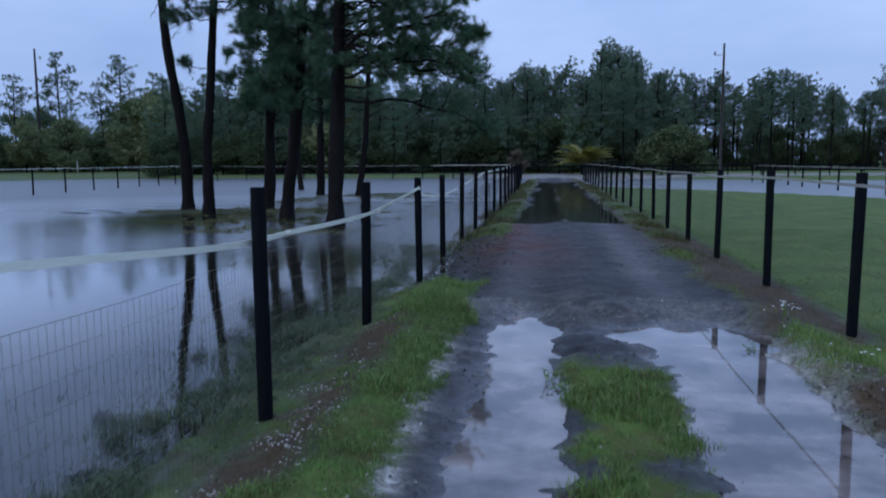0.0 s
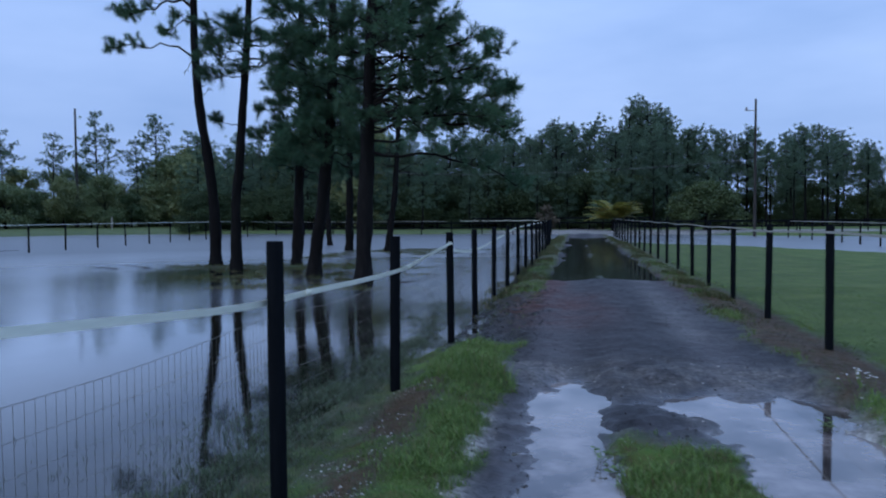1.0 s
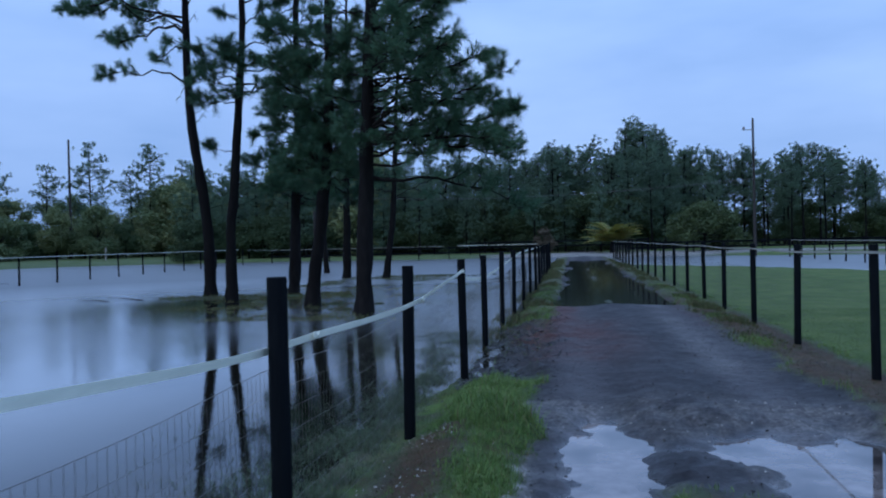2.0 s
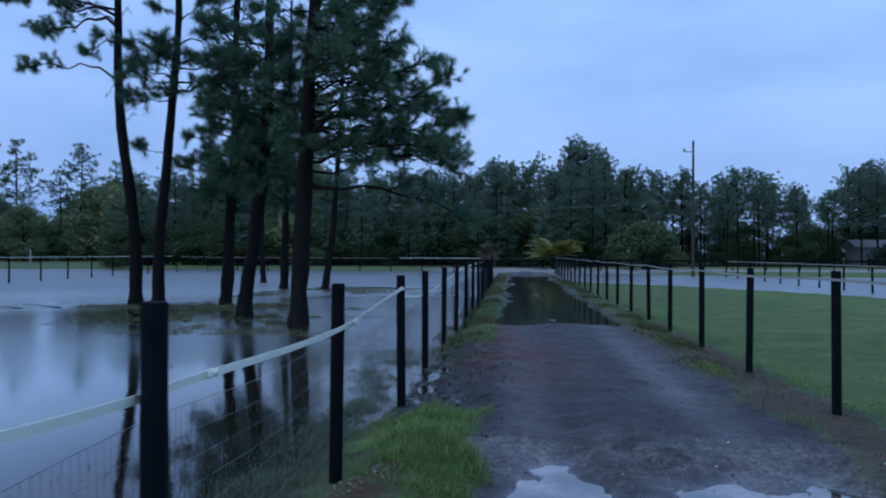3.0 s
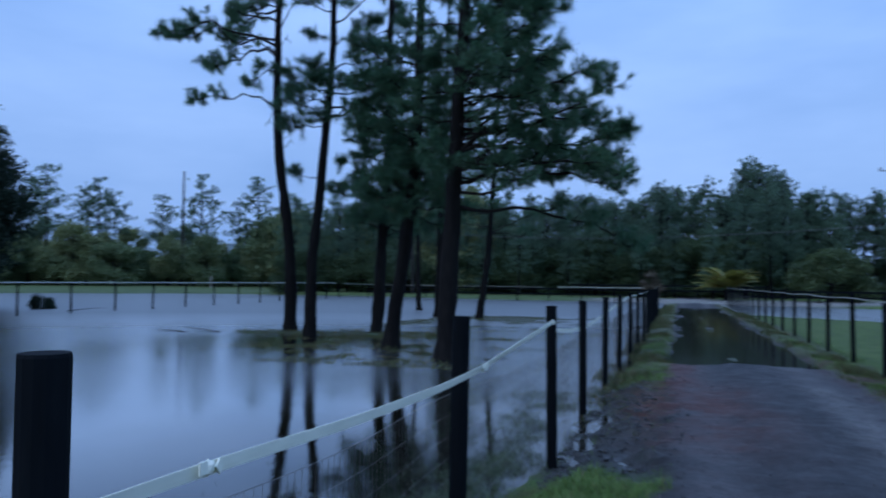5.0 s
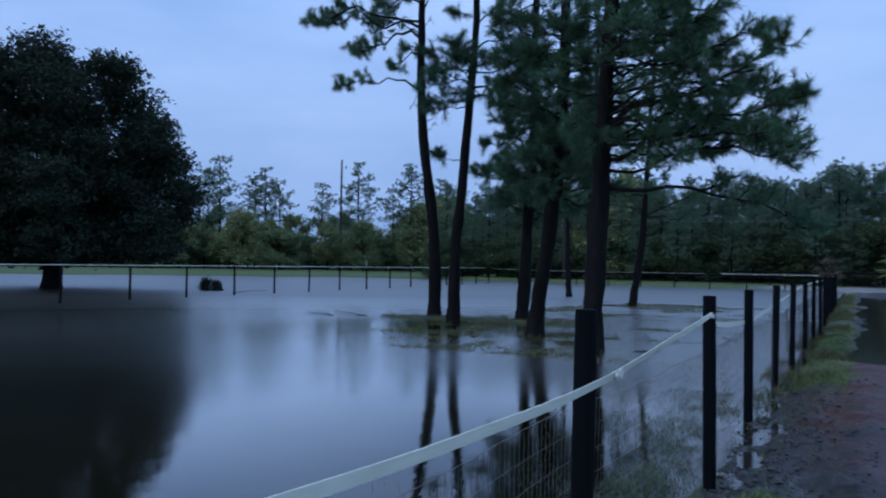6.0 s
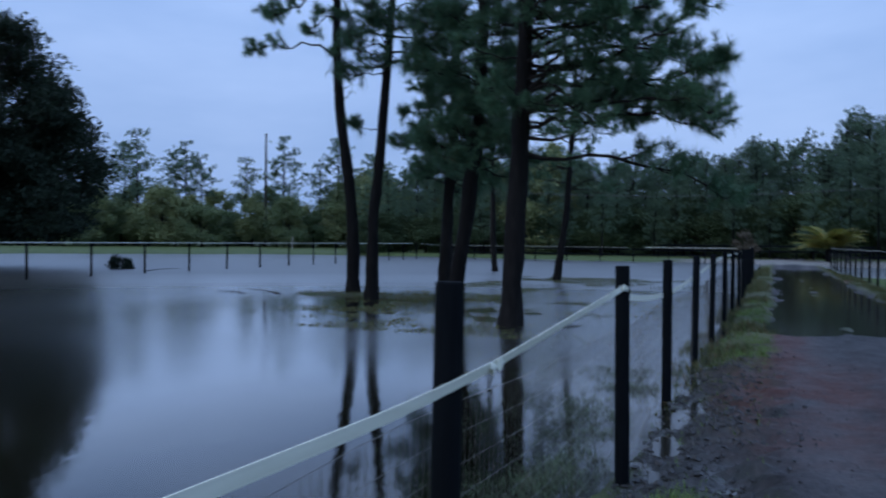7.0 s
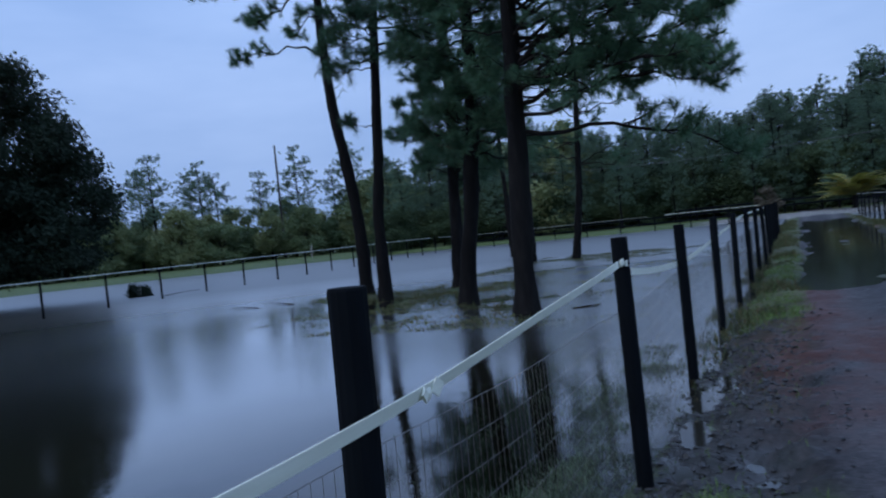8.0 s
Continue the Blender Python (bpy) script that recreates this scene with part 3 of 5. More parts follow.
def ground_z(x, y):
    return float(height(np.array([x]), np.array([y]))[0])


def fence(label, posts, tilt, mesh_me=None, group="paddock fences", rails=()):
    """posts: (x, y, top z). The origin stands at the first post."""
    x0, y0, _ = posts[0]
    root = tagged(new("fence"), label, "fence", group=group)
    root.location = (x0, y0, ground_z(x0, y0))
    base = root.location.copy()
    r = random.Random(int(abs(x0) * 100 + y0))
    for x, y, z in posts:
        p = part("post", POST_ME, M_POST, root)
        p.location = Vector((x, y, z)) - base
        p.rotation_euler = (radians(r.uniform(-tilt, tilt)), radians(r.uniform(-tilt, tilt)), radians(r.uniform(-5, 5)))
    if mesh_me:
        part("wire_mesh", mesh_me, M_WIRE, root, "galvanised woven wire mesh").location = -base
    for me in rails:
        part("rail", me, M_POST, root).location = -base
    return root


def woven_wire(line, z0, z1, off, seed, pitch=0.041, rise=0.1, rad=0.0009):
    """Woven stock wire along the line of post tops (x, y, z): uprights and strands, gently wavy."""
    line = np.array(line)
    s = np.concatenate([[0], np.cumsum(np.hypot(*np.diff(line[:, :2], axis=0).T))])
    r = np.random.default_rng(seed)
    at = lambda q, c: np.interp(q, s, line[:, c])
    chunks = []
    wob = lambda q, z: 0.012 * np.sin(q * 1.3 + seed) + 0.01 * np.sin(q * 3.1 + z * 2)
    drop = lambda q: 0.02 * np.sin(np.pi * ((q % 2.44) / 2.44)) ** 2 * 1.0
    q = np.arange(0, s[-1], pitch)
    for k in q:
        zz = np.linspace(z0, z1 - drop(k), 4)
        pts = np.stack([at(k, 0) + off + wob(k, zz), at(k, 1) + 0.003 * np.sin(zz * 9 + k), zz + at(k, 2)], -1)
        chunks.append(tube_arrays(pts, rad, 3, False))
    for j, z in enumerate(np.arange(z1, z0, -rise)):
        qq = np.arange(0, s[-1], 0.24)
        zz = z - drop(qq) * (z - z0) / (z1 - z0)
        pts = np.stack([at(qq, 0) + off + wob(qq, zz), at(qq, 1), zz + at(qq, 2)], -1)
        chunks.append(tube_arrays(pts, rad * (1.5 if z > z1 - rise else 1.1), 3, False))
    return quick_mesh("wire_mesh", *merge(chunks))


def ribbon_mesh(name, pts, width=0.04, thick=0.003, twist=None):
    """A flat tape along pts, upright, with thickness."""
    pts = np.asarray(pts, float)
    tan = np.gradient(pts, axis=0)
    tan /= np.linalg.norm(tan, axis=1)[:, None]
    side = np.cross(tan, (0, 0, 1.0))
    side /= np.linalg.norm(side, axis=1)[:, None]
    up = np.cross(side, tan)
    a = np.zeros(len(pts)) if twist is None else twist
    u = up * np.cos(a)[:, None] + side * np.sin(a)[:, None]
    n = side * np.cos(a)[:, None] - up * np.sin(a)[:, None]
    ring = [u * width / 2 + n * thick / 2, u * width / 2 - n * thick / 2, -u * width / 2 - n * thick / 2, -u * width / 2 + n * thick / 2]
    v = np.stack([pts + q for q in ring], 1).reshape(-1, 3)
    f = []
    for i in range(len(pts) - 1):
        for j in range(4):
            k = (j + 1) % 4
            f.append((i * 4 + j, i * 4 + k, (i + 1) * 4 + k, (i + 1) * 4 + j))
    f += [(0, 1, 2, 3), ((len(pts) - 1) * 4 + 3, (len(pts) - 1) * 4 + 2, (len(pts) - 1) * 4 + 1, (len(pts) - 1) * 4)]
    return quick_mesh(name, v, f)


def spline(keys, step=0.12):
    """Points along keys (x, y, z), smoothed."""
    k = np.array(keys, float)
    s = np.concatenate([[0], np.cumsum(np.linalg.norm(np.diff(k, axis=0), axis=1))])
    q = np.arange(0, s[-1], step)
    out = np.stack([np.interp(q, s, k[:, c]) for c in range(3)], -1)
    pad = np.concatenate([np.repeat(out[:1], 4, 0), out, np.repeat(out[-1:], 4, 0)])
    ker = np.array([1, 2, 3, 4, 5, 4, 3, 2, 1.0]) / 25
    return np.stack([np.convolve(pad[:, c], ker, "valid") for c in range(3)], -1)


def tape(label, pts, twist=None, width=0.04, mat=M_TAPE):
    pts = np.array(pts)
    origin = Vector(pts[0])
    ob = part("fence_tape", ribbon_mesh("fence_tape", pts - np.array(origin), width, 0.003, twist), mat)
    ob.location = origin
    return tagged(ob, label, "fence tape", group="fence tapes")


def knot(at, parent, seed):
    """A lump of knotted tape with two short tails."""
    r = random.Random(seed)
    bm = bmesh.new()
    bmesh.ops.create_icosphere(bm, subdivisions=2, radius=0.019)
    for v in bm.verts:
        v.co *= 1 + 0.35 * noise.noise(v.co * 60 + Vector((seed, 0, 0)))
        v.co.x *= 0.7
        v.co.y *= 1.15
    for sgn in (1, -1):
        ln = r.uniform(0.022, 0.036)
        m = Matrix.Translation((0.012, sgn * 0.02, -0.008 * sgn)) @ Euler((radians(r.uniform(-60, 60)), 0, radians(r.uniform(-20, 20)))).to_matrix().to_4x4() @ Matrix.Translation((0, sgn * ln / 2, 0)) @ Matrix.Diagonal((0.005, ln, 0.028, 1))
        bmesh.ops.create_cube(bm, size=1, matrix=m)
    ob = part("knot", bm_mesh("knot", bm), M_TAPE, parent, "tied white tape knot")
    ob.location = Vector(at) - parent.location
    return ob


def left_x(y):
    return -1.15 + 0.10 * smooth(12, 25, y) - 0.6 * smooth(35, 62, y)


def left_top(y):
    return 1.204 - 0.04 * smooth(4, 6.5, y) - 0.03 * smooth(6.5, 9, y)


LEFT = [(float(left_x(y)) + {2: 0.03, 3: -0.02}.get(k, 0.0), y, float(left_top(y)) + (0.012 if k == 2 else 0.0)) for k, y in [(k, 4.05 + 2.44 * k) for k in range(-2, 24)]]
RIGHT = [(2.80 + 0.08 * float(smooth(10, 22, y)), y, 1.225 - 0.04 * float(smooth(6, 13, y))) for y in [6.42 + 2.44 * k for k in range(-3, 21)]]
FARX, FARY, FARD = -22.6, 24.3, radians(95.0)
FAR = [(FARX + 2.75 * k * math.cos(FARD), FARY + 2.75 * k * math.sin(FARD), 1.13) for k in range(-4, 13)]
LAWN = [(13.4, 14.6 + 2.44 * k, 0.98) for k in range(0, 16)]
CROSS_L = [(x, 60.3 + 0.02 * x, 1.02) for x in [-2.2 - 2.44 * k for k in range(0, 10)]]
CROSS_R = [(x, 60.5, 1.05) for x in [4.2 + 2.44 * k for k in range(0, 13)]]
ROADSIDE = [(x, 69.0, 1.3) for x in [-9 + 2.6 * k for k in range(0, 7)]]


def rails_for(line, zs, depth=0.035, tall=0.13):
    out = []
    a, b = Vector(line[0]), Vector(line[-1])
    for z in zs:
        bm = bmesh.new()
        mid, d = (a + b) / 2, b - a
        m = Matrix.Translation((mid.x, mid.y - 0.06, z)) @ Matrix.Rotation(math.atan2(d.y, d.x), 4, "Z") @ Matrix.Diagonal((d.xy.length, depth, tall, 1))
        bmesh.ops.create_cube(bm, size=1, matrix=m)
        bmesh.ops.bevel(bm, geom=list(bm.edges), offset=0.006, segments=1, affect="EDGES")
        out.append(bm_mesh("rail", bm))
    return out


fence("black round wooden posts with woven wire beside the drive", LEFT, 0.7, woven_wire([(x, y, z - 1.24) for x, y, z in LEFT], -0.12, 0.87, -0.047, 1))
fence("black round wooden posts with woven wire beside the lawn", RIGHT, 0.9, woven_wire([(x, y, z - 1.24) for x, y, z in RIGHT], -0.12, 0.87, 0.047, 2, rad=0.0006))
fence("distant black posts standing in the flooded paddock", FAR, 0.8)
fence("distant black posts standing in flood water past the lawn", LAWN, 1.0)
fence("dark post and rail fence across the paddock's end", CROSS_L, 0.5, rails=rails_for(CROSS_L, (0.84, 0.46), tall=0.09))
fence("dark post and rail fence at the end of the lawn", CROSS_R, 0.5, rails=rails_for(CROSS_R, (0.88, 0.5)))
fence("dark post and rail fence beyond the pale road", ROADSIDE, 0.5, rails=rails_for(ROADSIDE, (1.15, 0.75)))

# tape beside the drive: behind one post, slack before the next, tied at knots, up to the third post, then low again behind it
face = 0.055
keys = [(-1.15 - face, y, z) for y, z in ((-0.9, 1.085), (1.67, 1.064), (2.12, 1.037), (2.72, 0.993), (3.49, 0.932), (4.03, 0.903), (4.2, 0.903))]
keys += [(-1.165, 4.52, 0.912), (-1.105, 4.95, 0.915)] + [(-1.15 + face, y, z) for y, z in ((5.2, 0.910), (6.0, 0.905), (6.66, 0.908), (7.2, 0.935), (7.5, 0.953), (8.4, 1.0), (8.84, 1.03))]
pts = spline(keys, 0.06)
pts[:, 0] += 0.02 * np.exp(-((pts[:, 1] - 6.0) / 0.6) ** 2)
tw = 0.12 * np.sin(pts[:, 1] * 2.0) + 0.2 * smooth(4.6, 5.2, pts[:, 1]) * (1 - smooth(8.3, 8.8, pts[:, 1]))
main_tape = tape("slack white electric fence tape tied with knots", pts, twist=tw, width=0.031)
for at, sd in (((-1.163, 4.52, 0.912), 1), ((-1.15 + face, 6.68, 0.904), 2), ((-1.15 + face, 8.84, 1.025), 3)):
    knot(at, main_tape, sd)
keys = [(-1.15 - 0.055, 8.95, 1.01), (-1.15 - 0.055, 9.5, 0.91), (-1.15 - 0.055, 11.3, 0.82)] + [(float(left_x(y)) - 0.06, y, z) for y, z in ((12.5, 0.82), (13.8, 0.86), (16.2, 0.95), (18.7, 1.05), (22, 1.06), (30, 1.08), (45, 1.08), (60, 1.1))]
tape("slack white electric fence tape running off along the posts", spline(keys, 0.25))
tape("white fence tape along the tops of the black posts", spline([(x - 0.055, y, z - 0.07 - (0.03 if i % 2 else 0)) for i, (x, y, z) in enumerate(RIGHT)], 0.25), width=0.024, mat=M_DIMTAPE)
tape("white fence tape along the tops of the distant posts", spline([(x + 0.055, y, z - 0.03) for x, y, z in FAR], 0.5), width=0.027)
tape("white fence tape along posts past the lawn", spline([(x - 0.055, y, z - 0.05) for x, y, z in LAWN], 0.5), width=0.035, mat=M_DIMTAPE)
tape("dimmed fence tape sagging along the far rail fence", spline([(x, y - 0.06, z - 0.04) for x, y, z in CROSS_L[3:]] + [(FAR[-1][0], FAR[-1][1], 1.08)], 0.5), width=0.025, mat=M_DIMTAPE)
tape("white fence tape along the top of the rail fence", spline([(x, y - 0.06, z - 0.02) for x, y, z in CROSS_L[:4]], 0.5), width=0.032)

# ---- trees ----
def needle_arrays(pos, way, size, per, width, r, spread=1.0):
    """Tufts of needles: per needles at each pos, fanning about way; one slim triangle a needle."""
    n = len(pos)
    p = np.repeat(pos, per, 0)
    d = np.repeat(way, per, 0) * 0.55 + r.normal(size=(n * per, 3)) * 0.62 * spread
    d /= np.linalg.norm(d, axis=1)[:, None]
    ln = np.repeat(size, per) * r.uniform(0.65, 1.1, n * per)
    back = np.repeat(way, per, 0) * (-r.uniform(0, 0.5, n * per) * np.repeat(size, per))[:, None]
    p = p + back
    side = np.cross(d, r.normal(size=(n * per, 3)))
    side /= np.linalg.norm(side, axis=1)[:, None] + 1e-9
    tip = p + d * ln[:, None] - np.array([0, 0, 1.0]) * (0.12 * ln)[:, None]
    v = np.stack([p - side * width / 2, p + side * width / 2, tip], 1).reshape(-1, 3)
    return v, np.arange(n * per * 3).reshape(-1, 3)


def brush_arrays(pos, way, size, per, width, r):
    """Bottle-brush tufts: needles all round the last hand's breadth of a twig, slanting forward."""
    n = len(pos) * per
    d = np.repeat(way, per, 0)
    ln = np.repeat(size, per) * r.uniform(0.6, 1.1, n)
    u = r.uniform(0, 1, n)
    p = np.repeat(pos, per, 0) - d * (u * np.repeat(size, per) * 0.75)[:, None]
    q = r.normal(size=(n, 3))
    q -= d * np.sum(q * d, 1)[:, None]
    q /= np.linalg.norm(q, axis=1)[:, None] + 1e-9
    f = d * (1.15 - 0.75 * u + r.normal(size=n) * 0.15)[:, None] + q * r.uniform(0.45, 1.0, n)[:, None]
    f /= np.linalg.norm(f, axis=1)[:, None]
    side = np.cross(f, r.normal(size=(n, 3)))
    side /= np.linalg.norm(side, axis=1)[:, None] + 1e-9
    tip = p + f * ln[:, None] - np.array([0, 0, 1.0]) * (0.16 * ln)[:, None]
    v = np.stack([p - side * width / 2, p + side * width / 2, tip], 1).reshape(-1, 3)
    return v, np.arange(n * 3).reshape(-1, 3)


def leaf_arrays(pos, per, spread, leaf, r):
    """Clumps of small leaves: one bent-free quad each, freely turned."""
    n = len(pos)
    c = np.repeat(pos, per, 0) + r.normal(size=(n * per, 3)) * spread * np.array([1, 1, 0.75])
    a = r.normal(size=(n * per, 3))
    a /= np.linalg.norm(a, axis=1)[:, None]
    b = np.cross(a, r.normal(size=(n * per, 3)))
    b /= np.linalg.norm(b, axis=1)[:, None] + 1e-9
    s = (leaf * r.uniform(0.6, 1.25, n * per))[:, None]
    v = np.stack([c - a * s, c - b * s * 0.45, c + a * s, c + b * s * 0.45], 1).reshape(-1, 3)
    return v, np.arange(n * per * 4).reshape(-1, 4)


def limb(p0, az, length, rise, droop, r, n=9, wig=0.06):
    """Points along a limb that leaves at the rise angle and bends by droop."""
    s = np.linspace(0, 1, n)
    el = radians(rise) + s * radians(droop)
    step = length / (n - 1)
    azs = az + np.cumsum(r.normal(size=n) * wig * 2)
    d = np.stack([np.sin(azs) * np.cos(el), np.cos(azs) * np.cos(el), np.sin(el)], -1)
    pts = np.array(p0) + np.concatenate([[np.zeros(3)], np.cumsum(d[:-1] * step, 0)])
    return pts


def pine(label, x, y, tall, r0, lean, limbs, seed, crown_lo, reach, density=1.0, full=1.0, per=52, tuft=0.215, width=0.0085, bare=0.35, group="flooded pines", name="pine_tree"):
    """lean: (height, dx, dy) of the trunk's line. limbs: chosen limbs (z, azimuth, length, rise, droop, share without needles, fullness);
    the rest by chance above crown_lo."""
    r = np.random.default_rng(seed)
    z0 = -0.45
    root = tagged(new(name), label, "pine tree", group=group)
    root.location = (x, y, z0)
    lz = np.array([0.0] + [a for a, _, _ in lean] + [tall])
    lx = np.array([0.0] + [b for _, b, _ in lean] + [lean[-1][1] * 1.15])
    ly = np.array([0.0] + [c for _, _, c in lean] + [lean[-1][2] * 1.15])
    zz = np.linspace(0, tall, 40)
    ker = np.array([1, 2, 3, 2, 1.0]) / 9
    sm = lambda v: np.convolve(np.pad(np.interp(zz, lz, v), 2, mode="edge"), ker, "valid")
    kink = np.cumsum(r.normal(size=(40, 2)), 0) * 0.012
    line = np.stack([sm(lx) + kink[:, 0] - kink[0, 0], sm(ly) + kink[:, 1], zz], -1)
    rad = r0 * (1 - 0.82 * (zz / tall) ** 1.1) * (1 + 0.6 * np.exp(-zz / 0.4)) * (1 + 0.05 * r.normal(size=40))
    v, f = tube_arrays(line, rad, 14)
    v = v + r.normal(size=v.shape) * r0 * 0.045
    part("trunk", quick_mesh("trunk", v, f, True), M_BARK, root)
    on = lambda z: np.array([np.interp(z, zz, line[:, 0]), np.interp(z, zz, line[:, 1]), z])
    todo = []
    for z, az, ln, rise, droop, *more in limbs:
        inner, fill = (list(more) + [bare, 1.0][len(more):])
        todo.append((z - z0, radians(az), ln, rise, droop, inner, fill, 0.07))
    z = crown_lo
    while z < tall - 0.5:
        u = (z - crown_lo) / (tall - crown_lo)
        ln = reach * (0.55 + 0.75 * math.sin(math.pi * min(1, u * 0.8 + 0.18))) * r.uniform(0.55, 1.15) * (1 - 0.5 * u)
        todo.append((z, r.uniform(0, 2 * math.pi), ln, r.uniform(-5, 28) + 22 * u, r.uniform(-15, 25), bare, 1.0, 0.11))
        z += r.uniform(0.2, 0.5) / density
    wood, pos, way = [], [], []
    for z, az, ln, rise, droop, inner, fill, wig in todo:
        n = 11
        pts = limb(on(z), az, ln, rise, droop, r, n, wig)
        bend = np.cumsum(r.normal(size=n - 1)) * 0.03 * ln
        pts[1:, 2] += bend - bend[-1] * np.linspace(0, 1, n - 1) * 0.5
        rb = min(r0 * 0.42, 0.011 + 0.0095 * ln)
        wood.append(tube_arrays(pts, rb * (1 - 0.85 * np.linspace(0, 1, n) ** 0.8), 6))
        at = lambda s: np.array([np.interp(s * (n - 1), np.arange(n), pts[:, c]) for c in range(3)])
        sgn = 1
        for i in range(int((ln * 4.6 * full + 2) * fill)):
            s = inner + (1 - inner) * r.uniform(0, 1) ** 0.75
            sgn = -sgn
            bl = (0.2 + 0.55 * (1 - s)) * min(1.0, 0.35 + ln / 3.2) * r.uniform(0.6, 1.35)
            tw = limb(at(s), az + sgn * r.uniform(0.45, 1.35), bl, r.uniform(-25, 40), r.uniform(0, 45), r, 6, 0.16)
            wood.append(tube_arrays(tw, np.linspace(0.012, 0.005, 6), 4, False))
            tips = [(tw[5], tw[5] - tw[4])]
            for k in range(r.integers(1, 4)):
                j = r.integers(2, 5)
                td = (tw[j + 1] - tw[j]) / (np.linalg.norm(tw[j + 1] - tw[j]) + 1e-9) + r.normal(size=3) * 0.55 + np.array([0, 0, 0.25])
                td = td / np.linalg.norm(td) * r.uniform(0.10, 0.26)
                wood.append(tube_arrays([tw[j], tw[j] + td * 0.6, tw[j] + td], 0.0045, 3, False))
                tips.append((tw[j] + td, td))
            for p, d in tips:
                pos.append(p), way.append(d / (np.linalg.norm(d) + 1e-9))
        if fill > 0:
            d = pts[-1] - pts[-2]
            pos.append(pts[-1]), way.append(d / np.linalg.norm(d))
        else:  # a dead limb forks into bare twigs
            for i in range(4):
                tw = limb(at(r.uniform(0.4, 0.95)), az + r.uniform(-1.2, 1.2), ln * r.uniform(0.15, 0.4), r.uniform(-50, 50), -20, r, 5, 0.2)
                wood.append(tube_arrays(tw, np.linspace(0.009, 0.003, 5), 3, False))
    part("branching", quick_mesh("branching", *merge(wood)), M_TWIG, root)
    pos, way = np.array(pos), np.array(way)
    size = tuft * r.uniform(0.7, 1.2, len(pos))
    part("crown", quick_mesh("crown", *brush_arrays(pos, way, size, per, width, r)), M_NEEDLE, root, "long dark green needles in tufts")
    # short dead stubs low on the trunk
    for i in range(4):
        zs = r.uniform(0.35, 0.9) * crown_lo
        st = limb(on(zs), r.uniform(0, 6.28), r.uniform(0.15, 0.6), r.uniform(-20, 60), 10, r, 5, 0.15)
        part("dead_stub", quick_mesh("dead_stub", *tube_arrays(st, np.linspace(0.016, 0.004, 5), 4)), M_TWIG, root)
    return root


# limb azimuths: degrees from north, east positive
pine("tall slender pine with sparse limbs in flood water", *PINES[0], 14.5, 0.17, [(2.0, -0.02, 0), (4.5, -0.35, 0), (7.0, -0.55, 0), (10, -0.5, 0)],
     [(6.05, -84, 2.9, 14, -6, 0.42), (6.1, -100, 0.7, -35, -20, 0, 0), (4.8, 80, 0.6, 50, 10, 0, 0), (5.2, -75, 0.35, 15, 0, 0, 0), (7.2, -88, 1.7, 4, -6, 0.5), (7.3, -60, 1.2, 8, 4, 0.6),
      (7.6, -85, 1.5, 38, -34, 0, 0), (7.5, -84, 4.1, 24, -42, 0.4, 1.4), (7.8, -95, 3.9, 22, -40, 0.35, 1.4), (8.0, -74, 3.4, 24, -44, 0.35, 1.4), (8.0, -75, 2.2, 14, -10, 0.4, 1.3), (8.5, -110, 3.0, 30, -34, 0.4, 1.3), (8.9, -84, 3.4, 10, -16, 0.35, 1.3),
      (7.2, 84, 1.0, 2, 0, 0.2, 0), (7.7, 70, 0.6, 55, 10, 0, 0), (8.3, 85, 1.6, 52, 10, 0.6), (9.0, -40, 2.4, 20, 5), (9.2, -120, 2.6, 14, 0), (9.3, 170, 2.0, 10, 10)], 11, 9.4, 2.5, 1.5, 1.3, bare=0.42)
pine("slender leaning pine in flood water", *PINES[1], 14.0, 0.15, [(2.0, 0.02, 0), (4.0, 0.22, 0), (7, 0.5, 0), (10, 0.55, 0)],
     [(3.9, -85, 0.9, 5, 20, 0.6), (5.2, -90, 1.1, 4, -14, 0.25), (5.35, 175, 1.1, 4, -10, 0.25), (5.5, -95, 1.3, 4, -14, 0.25), (5.7, -130, 1.3, 10, -6, 0.25), (5.9, -110, 1.3, 12, -6, 0.3), (6.0, 130, 1.4, 8, 0, 0.25), (6.4, -95, 1.3, 8, 0, 0.25), (5.4, 120, 1.5, 4, 0, 0.3), (6.2, -80, 1.3, 14, 4, 0.3), (6.5, -70, 1.2, 10, 10, 0.3), (5.9, 165, 1.2, 5, 5, 0.3), (6.3, 190, 1.3, 8, 0, 0.3),
      (5.7, 95, 2.3, 6, 4, 0.4), (5.5, 80, 1.9, 22, -16, 0.4), (6.1, 70, 1.7, 8, 8, 0.4), (6.6, 110, 1.6, 10, 10, 0.4), (7.3, 80, 1.3, 30, 10, 0.5), (7.5, -90, 0.9, 20, 10, 0.5), (7.9, 100, 1.9, 35, 0, 0.5), (8.3, 180, 1.2, 20, 10, 0.5)], 12, 8.6, 1.9, 1.5, 1.9)
pine("dark full pine standing in the grove", *PINES[2], 13.0, 0.17, [(3, 0.1, 0), (6, 0.2, 0), (10, 0.2, 0)],
     [(2.6 + 0.085 * k, (k * 137.5) % 360, 1.2 + 0.35 * math.sin(k * 1.7), -4 + 5 * (k % 3), 12, 0.1, 1.3) for k in range(34)]
     + [(6.6, 80, 1.5, 60, 20, 0.5, 0.5), (7.0, -70, 1.3, 58, 20, 0.5, 0.5), (7.4, 130, 1.2, 50, 20, 0.5, 0.6), (6.0, -100, 1.4, 30, 10, 0.5, 0.6)], 13, 7.8, 1.5, 1.1, 1.55, bare=0.4)
